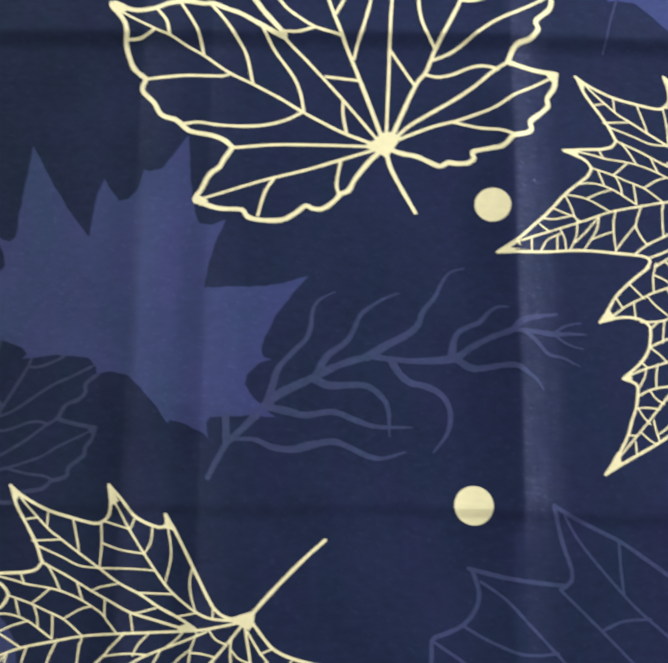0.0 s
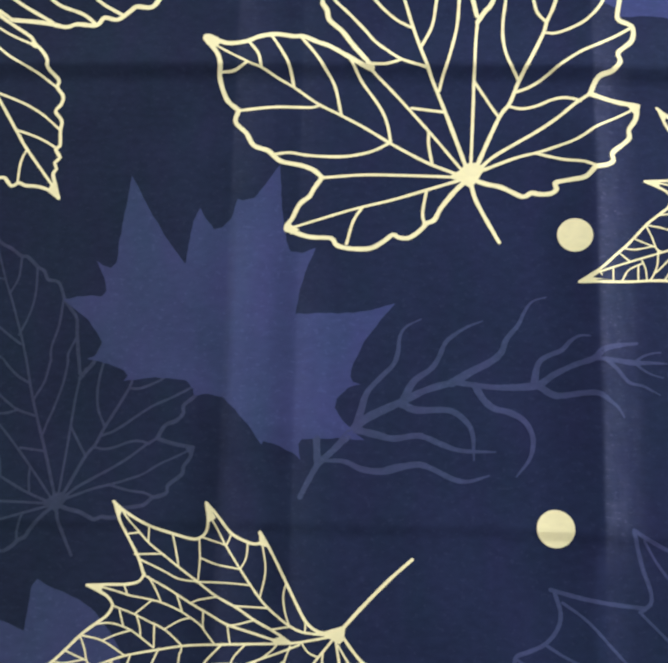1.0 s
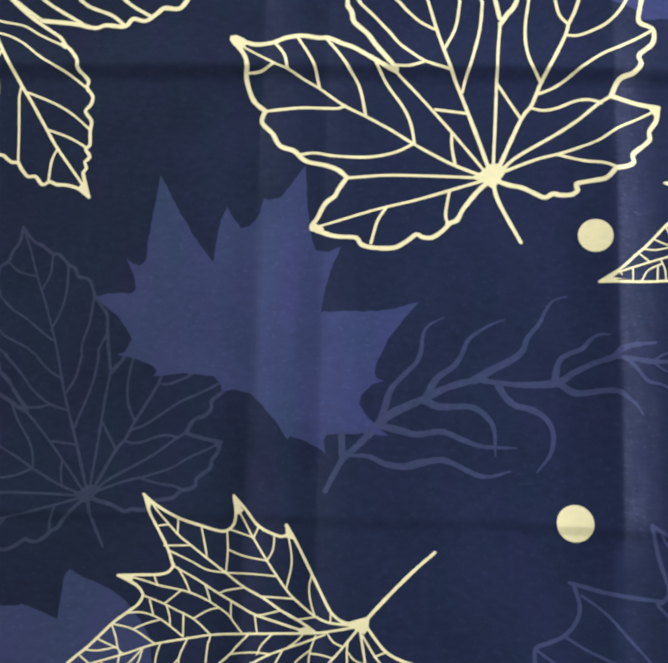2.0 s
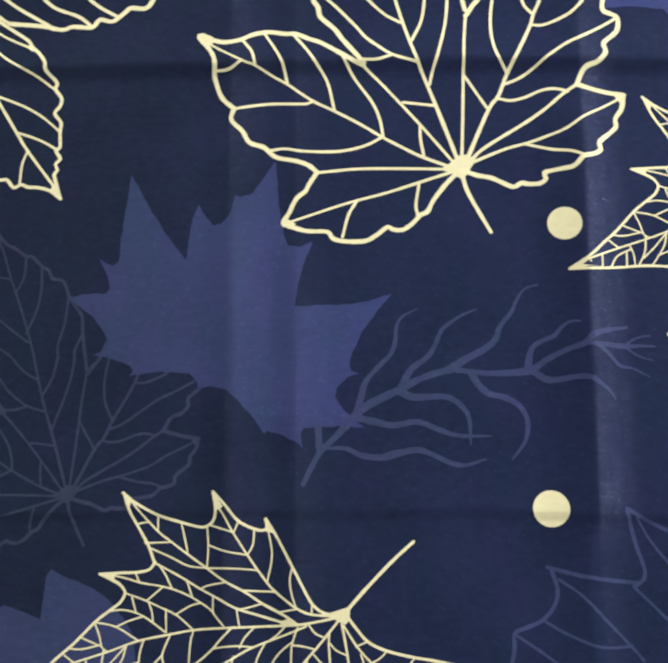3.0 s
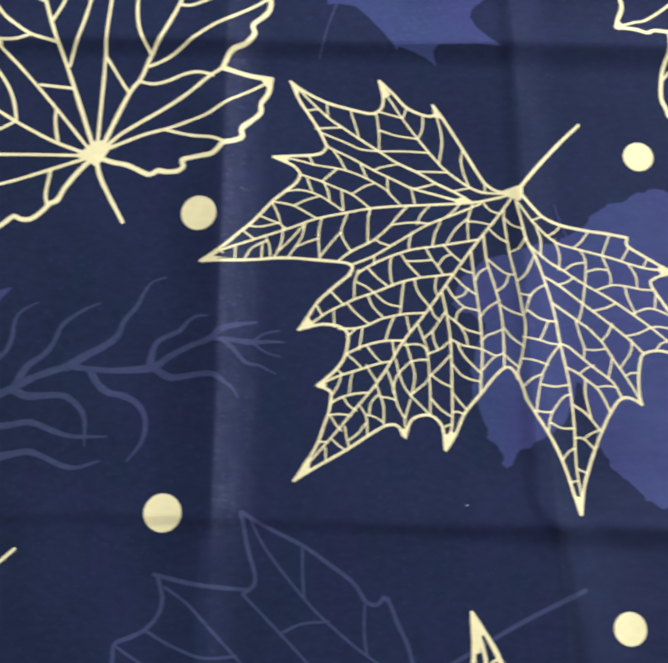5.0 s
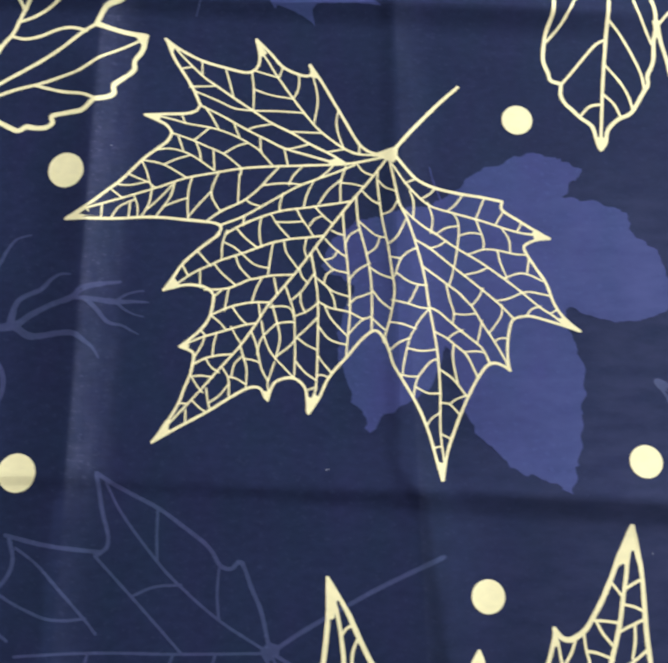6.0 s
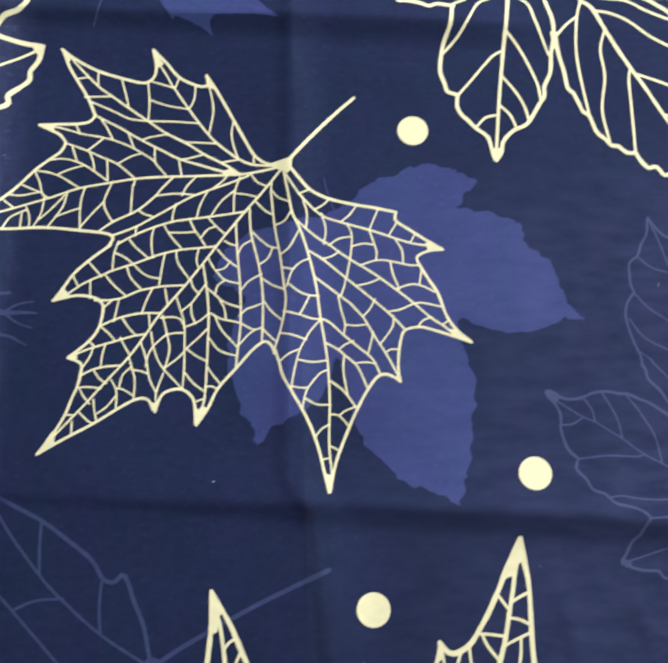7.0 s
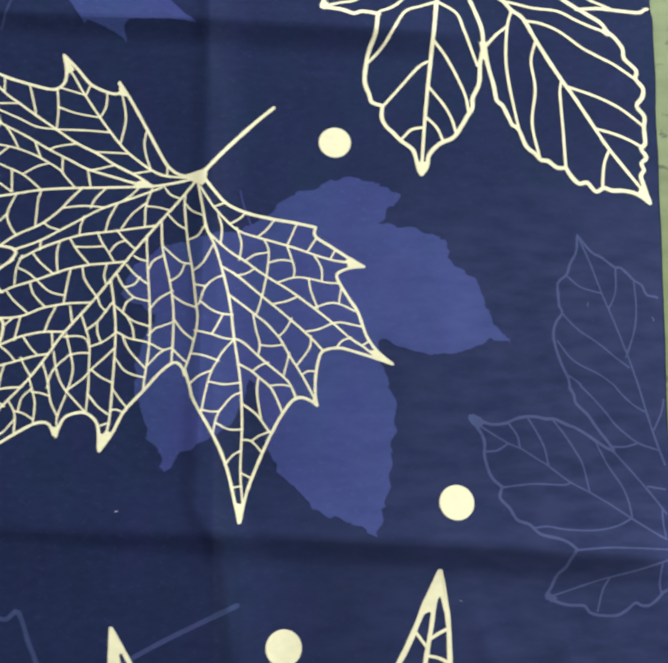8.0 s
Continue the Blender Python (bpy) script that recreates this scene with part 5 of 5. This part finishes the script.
def narrow_netted_leaf_tip(pen):
    pen.line('outline', (0.134, 0.268, 0.268, 0.268), (21.26, -26.63), (21.29, -27.48), (21.32, -28.46), (21.22, -29.64), (21.05, -31.03), (20.83, -32.62))
    pen.line('outline', (0.134, 0.269, 0.269, 0.269), (21.32, -26.63), (21.87, -27.59), (22.42, -28.57), (22.96, -29.76), (23.43, -30.72), (23.72, -31.27), (24.17, -32.64))
    pen.line('vein', (0.201, 0.246), (21.61, -27.81), (21.81, -28.57), (21.98, -29.54), (22.10, -30.50), (22.17, -31.26), (22.51, -32.21))
    pen.line('vein', (0.156, 0.156), (21.14, -31.11), (21.66, -31.16), (22.19, -31.26))
    pen.line('vein', (0.157, 0.157), (22.00, -29.62), (22.25, -29.26), (22.65, -29.03))
    pen.line('vein', (0.156, 0.156), (22.85, -29.80), (22.61, -30.40), (22.52, -31.27), (22.33, -32.19))
    pen.line('vein', (0.156, 0.156), (23.06, -31.35), (23.28, -31.12), (23.55, -31.06))
    pen.fill('vein', (21.19, -26.80), (21.28, -26.63), (21.44, -26.80), (21.90, -27.77), (21.74, -27.92), (21.65, -28.18), (21.66, -28.70), (21.52, -28.78), (21.30, -28.78))


def bare_leaf_tip(pen):
    pen.line('outline', (0.156, 0.290, 0.290), (29.23, -30.40), (28.88, -31.10), (28.49, -32.68))
    pen.line('outline', (0.156, 0.290, 0.290), (29.25, -30.40), (29.44, -31.10), (29.64, -32.69))
    pen.fill('vein', (29.09, -30.61), (29.21, -30.40), (29.34, -30.53), (29.50, -31.42), (29.61, -32.27), (28.63, -32.26), (28.92, -31.10))


def solid_maple_leaf(pen):
    edge = []
    edge += [(-6.95, 9.42), (-6.34, 8.35), (-5.58, 6.96), (-4.42, 5.18), (-3.34, 3.74), (-3.21, 4.78), (-2.99, 6.43), (-2.61, 7.33), (-2.26, 6.72), (-1.70, 5.95), (-1.17, 6.04), (-0.67, 6.60), (-0.33, 7.91), (0.07, 7.80), (0.72, 8.01), (1.35, 8.86), (1.98, 9.85), (2.24, 10.19), (2.36, 8.17), (2.51, 6.78), (2.79, 5.13), (3.07, 4.54), (3.72, 4.46), (4.57, 4.83), (4.13, 3.79), (3.65, 2.17), (3.44, 0.63), (5.10, 0.74), (6.89, 0.77), (8.16, 1.05), (9.36, 1.38), (8.42, 0.26), (7.55, -0.92), (6.93, -2.22), (6.74, -3.00), (6.90, -3.38), (7.33, -3.55)]
    edge += [(6.58, -3.76), (5.96, -4.41), (5.85, -4.91), (6.23, -5.53), (6.86, -6.20), (7.62, -6.80), (6.25, -6.68), (5.01, -6.73), (4.02, -6.77), (3.78, -7.08), (3.93, -7.99), (3.67, -7.70), (2.79, -7.22), (1.79, -6.92), (1.67, -7.12), (0.75, -5.89), (-0.04, -5.02), (-0.70, -4.40), (-1.72, -4.22), (-2.35, -4.31), (-2.44, -3.93), (-2.90, -3.42), (-3.92, -3.31), (-4.95, -3.28), (-6.59, -3.49), (-6.36, -3.18), (-6.63, -2.85), (-7.56, -2.47), (-8.86, -2.18), (-8.37, -1.97), (-8.04, -1.18), (-8.34, -0.66), (-8.91, 0.12), (-9.75, 0.77), (-10.58, 1.43), (-9.69, 1.66), (-8.25, 1.68), (-8.01, 2.00), (-8.20, 2.81), (-8.76, 3.89), (-8.26, 3.57), (-7.86, 3.44), (-7.54, 3.77), (-7.46, 5.27), (-7.20, 7.22)]
    pen.area('area', edge)


def solid_vine_leaf(pen):
    edge = []
    edge += [(0.82, 8.39), (1.28, 9.02), (1.99, 9.40), (2.22, 9.66), (3.17, 9.80), (3.88, 10.31), (5.08, 10.58), (5.79, 10.34), (6.75, 10.23), (7.22, 9.98), (7.97, 9.48), (7.56, 8.85), (7.07, 8.47), (6.66, 7.84), (7.65, 7.60), (8.72, 7.61), (9.18, 7.30), (10.01, 7.13), (10.47, 6.64), (10.58, 6.27), (10.45, 5.90), (11.37, 5.18), (12.05, 4.45), (12.26, 3.85), (12.69, 2.89), (13.00, 2.06), (13.44, 1.59), (13.70, 1.05), (12.85, 1.23), (12.14, 0.99), (10.97, 0.63), (9.81, 0.46), (8.66, 0.62), (7.52, 0.92), (6.61, 1.20)]
    edge += [(6.48, 0.49), (7.14, -1.12), (7.45, -2.49), (7.48, -3.62), (7.23, -4.74), (7.04, -6.28), (6.80, -7.58), (6.34, -9.13), (5.79, -8.76), (4.92, -8.33), (4.05, -8.11), (3.61, -8.00), (2.73, -7.25), (2.07, -6.49), (1.19, -5.83), (0.96, -5.18), (0.49, -3.40), (-0.03, -1.15), (-0.32, -0.92), (-0.47, -1.49), (-0.86, -2.51), (-1.28, -3.41), (-2.37, -4.07), (-3.89, -4.84), (-4.20, -5.39), (-4.62, -5.78), (-4.89, -5.50), (-4.99, -4.74), (-5.57, -3.85), (-5.95, -2.52), (-6.34, -1.17), (-6.33, -0.03), (-5.89, 1.36), (-5.38, 2.57), (-6.88, 3.41), (-7.30, 3.69), (-6.94, 4.65), (-6.30, 5.61), (-5.41, 6.23), (-4.27, 6.60), (-2.89, 7.06), (-1.04, 7.25)]
    pen.area('area', edge, 0.26)
    pen.line('stem', (0.117, 0.070), (-0.35, 7.63), (-0.79, 8.87), (-0.96, 9.61))


def solid_leaf_corner(pen):
    edge = []
    edge += [(-6.95, 0.05), (-5.59, 1.01), (-4.31, 0.47), (-3.33, 0.49), (-2.86, 0.62), (-1.85, 0.30), (-0.71, -0.18), (-0.59, 1.14), (-0.45, 2.31), (-0.23, 2.60), (0.79, 2.10), (1.92, 1.67), (2.94, 1.11), (3.73, 0.33), (4.26, -0.35), (4.66, -1.02), (4.87, -2.28), (4.77, -4.15), (2.07, -5.98), (-2.69, -5.68), (-5.74, -4.00)]
    pen.area('area', edge)


def bare_branch(pen):
    pen.line('outline', (0.296, 0.380, 0.506, 0.422, 0.380), (-6.02, -5.70), (-5.56, -4.77), (-5.02, -3.83), (-4.17, -3.02), (-3.03, -1.81), (-2.17, -1.09), (-0.28, -0.17), (0.89, 0.43), (2.04, 0.84), (3.07, 1.06))
    pen.line('outline', (0.479, 0.392, 0.260, 0.087), (2.69, 0.98), (3.77, 1.66), (4.88, 2.24), (5.57, 2.82), (5.91, 3.65), (6.61, 4.51), (6.98, 5.27), (7.48, 5.94), (8.29, 6.21))
    pen.line('outline', (0.346, 0.303, 0.476, 0.303, 0.390, 0.173), (2.69, 1.08), (4.19, 0.85), (5.52, 0.75), (7.14, 0.83), (7.81, 0.99), (8.48, 1.47), (9.69, 2.08), (10.85, 2.48), (11.43, 3.01), (12.30, 3.28), (13.49, 3.45))
    pen.line('outline', (0.217, 0.348, 0.087), (10.85, 2.48), (12.10, 2.40), (13.19, 2.29), (14.36, 2.29), (15.14, 2.25))
    pen.line('outline', (0.17, 0.0891), (13.30, 2.34), (13.81, 2.69), (14.39, 2.88), (14.82, 2.91))
    pen.line('outline', (0.169, 0.0891), (13.29, 2.29), (13.72, 1.89), (14.31, 1.57), (14.84, 1.43))
    pen.line('outline', (0.304, 0.216, 0.086), (11.59, 2.45), (12.23, 1.85), (12.88, 1.12), (13.66, 0.93), (14.25, 0.61), (14.61, 0.42))
    pen.line('outline', (0.477, 0.304, 0.260, 0.087), (7.41, 0.91), (7.69, 2.15), (8.25, 2.64), (9.07, 2.98), (9.60, 3.54), (10.15, 3.85), (10.72, 3.84))
    pen.line('outline', (0.473, 0.302, 0.259, 0.086), (-0.13, 0.01), (0.46, 1.06), (1.47, 1.82), (1.95, 2.55), (2.31, 3.38), (2.87, 3.88), (3.68, 4.39), (4.52, 4.72))
    pen.line('outline', (0.471, 0.300, 0.257, 0.085), (-2.88, -1.66), (-2.60, -0.68), (-2.26, 0.36), (-1.47, 1.27), (-0.74, 2.03), (-0.47, 2.78), (-0.37, 3.69), (0.01, 4.32), (0.90, 4.81))
    pen.line('outline', (0.473, 0.365, 0.323, 0.107), (7.68, 0.89), (8.45, 0.36), (9.10, 0.31), (10.13, 0.44), (11.04, 0.44), (11.70, -0.01), (12.12, -0.34), (12.47, -0.92))
    pen.line('outline', (0.467, 0.362, 0.319, 0.106), (4.01, 0.85), (4.49, 0.02), (5.10, -0.49), (5.89, -0.68), (6.69, -1.09), (7.12, -1.68), (7.27, -2.41), (7.03, -3.37), (6.27, -4.36))
    pen.line('outline', (0.466, 0.361, 0.318, 0.106), (-0.23, -0.30), (0.59, -0.63), (2.03, -0.60), (2.75, -0.71), (3.46, -1.27), (3.82, -1.99), (3.87, -3.46))
    pen.line('outline', (0.464, 0.358, 0.316, 0.106), (-2.93, -1.81), (-1.71, -2.10), (-0.72, -2.31), (0.74, -2.12), (2.02, -2.59), (3.17, -2.94), (5.11, -2.99))
    pen.line('outline', (0.167, 0.334, 0.439, 0.334, 0.314, 0.084), (-4.73, -3.63), (-3.57, -3.65), (-2.56, -4.07), (-1.43, -4.19), (-0.42, -3.95), (0.73, -3.77), (1.59, -4.05), (2.71, -4.58), (3.56, -4.68), (4.71, -4.34))
    pen.line('outline', (0.408, 0.427), (-5.15, -2.40), (-5.07, -3.78))


def outlined_maple_leaf(pen):
    pen.line('outline', (0.227, 0.227), (0.00, 0.00), (-0.49, 2.04), (-0.97, 3.13), (-1.57, 4.56), (-2.13, 4.23), (-2.70, 4.41), (-3.06, 5.01), (-3.53, 5.56), (-4.58, 6.35), (-6.00, 7.36), (-7.52, 8.16), (-8.59, 8.73), (-9.47, 9.30))
    pen.line('outline', (0.228, 0.228), (-9.47, 9.24), (-9.13, 7.37), (-8.74, 6.03), (-8.79, 5.36), (-9.29, 4.98))
    pen.line('outline', (0.233, 0.233), (-9.20, 5.13), (-10.69, 5.29), (-12.32, 5.55), (-14.22, 6.02))
    pen.line('outline', (0.230, 0.230), (-14.01, 5.92), (-13.72, 4.79), (-13.95, 3.91), (-14.64, 3.15), (-15.56, 2.73), (-16.25, 2.41), (-16.35, 1.33), (-16.91, -0.38))
    pen.line('vein', (0.161, 0.161), (-13.60, 5.35), (-12.33, 4.43), (-10.96, 2.96), (-9.72, 1.62), (-9.16, 0.96))
    pen.line('vein', (0.161, 0.161), (-14.53, 3.08), (-13.50, 2.47), (-11.90, 1.78), (-10.75, 1.64), (-9.72, 1.73))
    pen.line('vein', (0.160, 0.160), (-16.13, 2.30), (-14.76, 1.38), (-13.73, 0.62))
    pen.line('vein', (0.158, 0.158), (-8.93, 8.73), (-8.04, 7.14), (-6.11, 4.69), (-4.81, 3.36), (-2.72, 1.62), (-0.22, 0.06))
    pen.line('vein', (0.159, 0.159), (-6.11, 7.25), (-6.12, 6.02), (-6.06, 4.68))
    pen.line('vein', (0.158, 0.158), (-2.76, 4.23), (-2.83, 2.92), (-2.72, 1.62))
    pen.line('vein', (0.157, 0.157), (-9.40, 4.92), (-7.25, 2.72), (-4.67, -0.02))
    pen.line('vein', (0.158, 0.158), (-4.76, 3.41), (-6.16, 3.32), (-7.37, 2.83))
    pen.line('vein', (0.155, 0.155), (-0.44, -0.06), (-4.89, -0.08), (-8.22, -0.00), (-11.54, -0.05), (-13.31, -0.15))
    pen.line('vein', (0.155, 0.155), (-9.51, -0.06), (-9.91, -1.33))
    pen.line('vein', (0.155, 0.155), (-5.07, -0.08), (-5.50, -1.35))
    pen.line('vein', (0.155, 0.155), (-2.85, -0.09), (-3.28, -1.57))
    pen.line('vein', (0.155, 0.155), (0.00, 0.00), (-0.40, -1.79))
    pen.line('vein', (0.155, 0.155), (0.00, 0.00), (0.92, -1.80))
    pen.line('stem', (0.226, 0.248), (0.00, -0.06), (1.77, 1.06), (5.13, 2.89), (7.40, 3.97), (9.23, 4.81))
    pen.fill('vein', (-0.56, 0.00), (-0.12, 0.53), (0.55, 0.32), (0.45, -0.21), (-0.21, -0.53))
    pen.line('vein', (0.200, 0.200), (0.00, 0.00), (2.24, -1.28))


def turned(scale, degrees):
    c, s = scale * math.cos(radians(degrees)), scale * math.sin(radians(degrees))
    return (c, -s, s, c)


def draw(motif, name, material, label, place, matrix=(1, 0, 0, 1), lift=0.0003, weight=1.0):
    pen = Pen(place, matrix, lift, weight)
    motif(pen)
    return pen.finish(name, material, label)


# faint prints first, the gold ones above them
MID, UP, OVER = 0.00005, 0.00011, 0.00013
draw(lobed_leaf, "printed_leaf", FAINTEST, "faint violet outlined lobed leaf print", (-23.873, -20.062), (0.7211, 0.028, 0.0003, 0.6849), MID, 0.9)
draw(lobed_leaf, "printed_leaf", PALE, "faint pale blue outlined lobed leaf print", (51.3, -22.988), (0.7171, 0.0328, -0.0132, 0.706), MID, 0.6)
draw(outlined_maple_leaf, "printed_leaf", FAINT, "faint violet outlined maple leaf print", (18.27, -30.41), lift=MID)
draw(solid_maple_leaf, "printed_leaf", VIOLET, "solid violet maple leaf print", (-13.88, -9.5), lift=UP)
upper_leaf = draw(solid_maple_leaf, "printed_leaf", VIOLET, "solid violet maple leaf print", (16.77, 14.19), turned(1.07, -2.79), lift=UP)
pen = Pen((0, 0), lift=UP)
pen.line("stem", (0.14, 0.12, 0.10), (14.75, 10.3), (14.4, 9.3), (14.05, 8.3), (13.72, 7.1), (13.45, 6.1))
pen.finish("printed_leaf", FAINT, "thin violet leaf stem print").parent = upper_leaf
draw(solid_vine_leaf, "printed_leaf", VIOLET, "solid violet lobed vine leaf print", (28.22, -13.19), lift=UP)
draw(solid_leaf_corner, "printed_leaf", VIOLET, "solid violet leaf print", (-24.34, -26.91), lift=UP)
draw(bare_branch, "printed_branch", FAINT, "faint violet forked branch print", (-3.89, -13.86), lift=OVER)
GOLDEN = 0.00019
draw(lobed_leaf, "printed_leaf", GOLD, "pale gold outlined lobed leaf print", (0, 0.02), lift=GOLDEN, weight=0.81)
draw(netted_maple_leaf, "printed_leaf", GOLD, "pale gold netted maple leaf print", (25.22, -2.69), lift=GOLDEN, weight=0.73)
draw(netted_maple_leaf, "printed_leaf", GOLD, "pale gold netted maple leaf print", (-7.44, -26.87), (0.9835, 0.0295, 0.0004, 0.9519), GOLDEN, 0.73)
draw(hanging_lobed_leaf, "printed_leaf", GOLD, "pale gold outlined leaf print with hanging lobes", (50.29, -3.9), lift=GOLDEN, weight=0.80)
draw(hanging_lobed_leaf, "printed_leaf", GOLD, "pale gold outlined leaf print with hanging lobes", (-25.38, -1.62), (0.969, -0.067, -0.082, 0.973), GOLDEN, 0.78)
draw(leaf_margin, "printed_leaf", GOLD, "pale gold outlined leaf margin print", (-25.36, -1.54), lift=GOLDEN)
draw(leaf_margin_short, "printed_leaf", GOLD, "pale gold outlined leaf margin print", (50.29, -3.9), lift=GOLDEN, weight=0.80)
for motif in (netted_leaf_tip, narrow_netted_leaf_tip, bare_leaf_tip):
    draw(motif, "printed_leaf", GOLD, "pale gold pointed tip of a netted maple leaf print", (0, 0), lift=GOLDEN)
for x, y, wide in ((6.23, -3.82, 2.09), (4.46, -21.1, 2.10), (32.5, -0.57, 1.81), (38.72, -20.57, 1.81), (29.83, -27.66, 1.79)):
    pen = Pen((x, y), lift=GOLDEN)
    pen.sheet("area", [Vector((x + wide / 2 * math.cos(q), y + wide / 2 * math.sin(q))) for q in (2 * math.pi * k / 48 for k in range(48))], 0.25)
    pen.finish("printed_dot", GOLD, "round pale gold dot print")


# ---- lint on the cloth ----
LINT = plaster("pale_lint", (0.55, 0.55, 0.58))


def lint(x, y, long, wide, turn, bend):
    """A bent fibre, round in section, that lies on the cloth. Millimetres long and wide."""
    rings, sides = 7, 6
    verts, faces = [], []
    c, s = math.cos(radians(turn)), math.sin(radians(turn))
    lift = relief(x, y) + 0.0003
    for i in range(rings):
        t = i / (rings - 1) - 0.5
        px, py = t * long, bend * (0.25 - t * t) * long
        girth = wide / 2 * (0.35 + 0.65 * math.cos(t * math.pi) ** 0.7) if abs(t) < 0.499 else wide * 0.15
        for k in range(sides):
            q = 2 * math.pi * k / sides
            ox, oy, oz = px, py + girth * math.cos(q), girth * math.sin(q)
            verts.append((x / 100 + (c * ox - s * oy) / 1000, y / 100 + (s * ox + c * oy) / 1000, lift + oz / 1000))
    for i in range(rings - 1):
        for k in range(sides):
            a, b = i * sides + k, i * sides + (k + 1) % sides
            faces.append((a, b, b + sides, a + sides))
    faces.append(tuple(range(sides - 1, -1, -1)))
    faces.append(tuple(range((rings - 1) * sides, rings * sides)))
    return tagged(part("lint_fibre", verts, faces, LINT), "tiny pale lint fibre lying on the navy fabric", "lint", "lint on the fabric")


lint(21.28, -20.97, 1.7, 0.5, 10, 0.2)
lint(46.35, -9.92, 3.0, 0.13, 80, 0.2)
lint(49.99, -10.67, 2.4, 0.11, 95, 0.1)
lint(38.78, -25.47, 1.3, 0.2, -40, 0.2)
lint(8.74, -2.29, 1.8, 0.13, -15, 0.4)
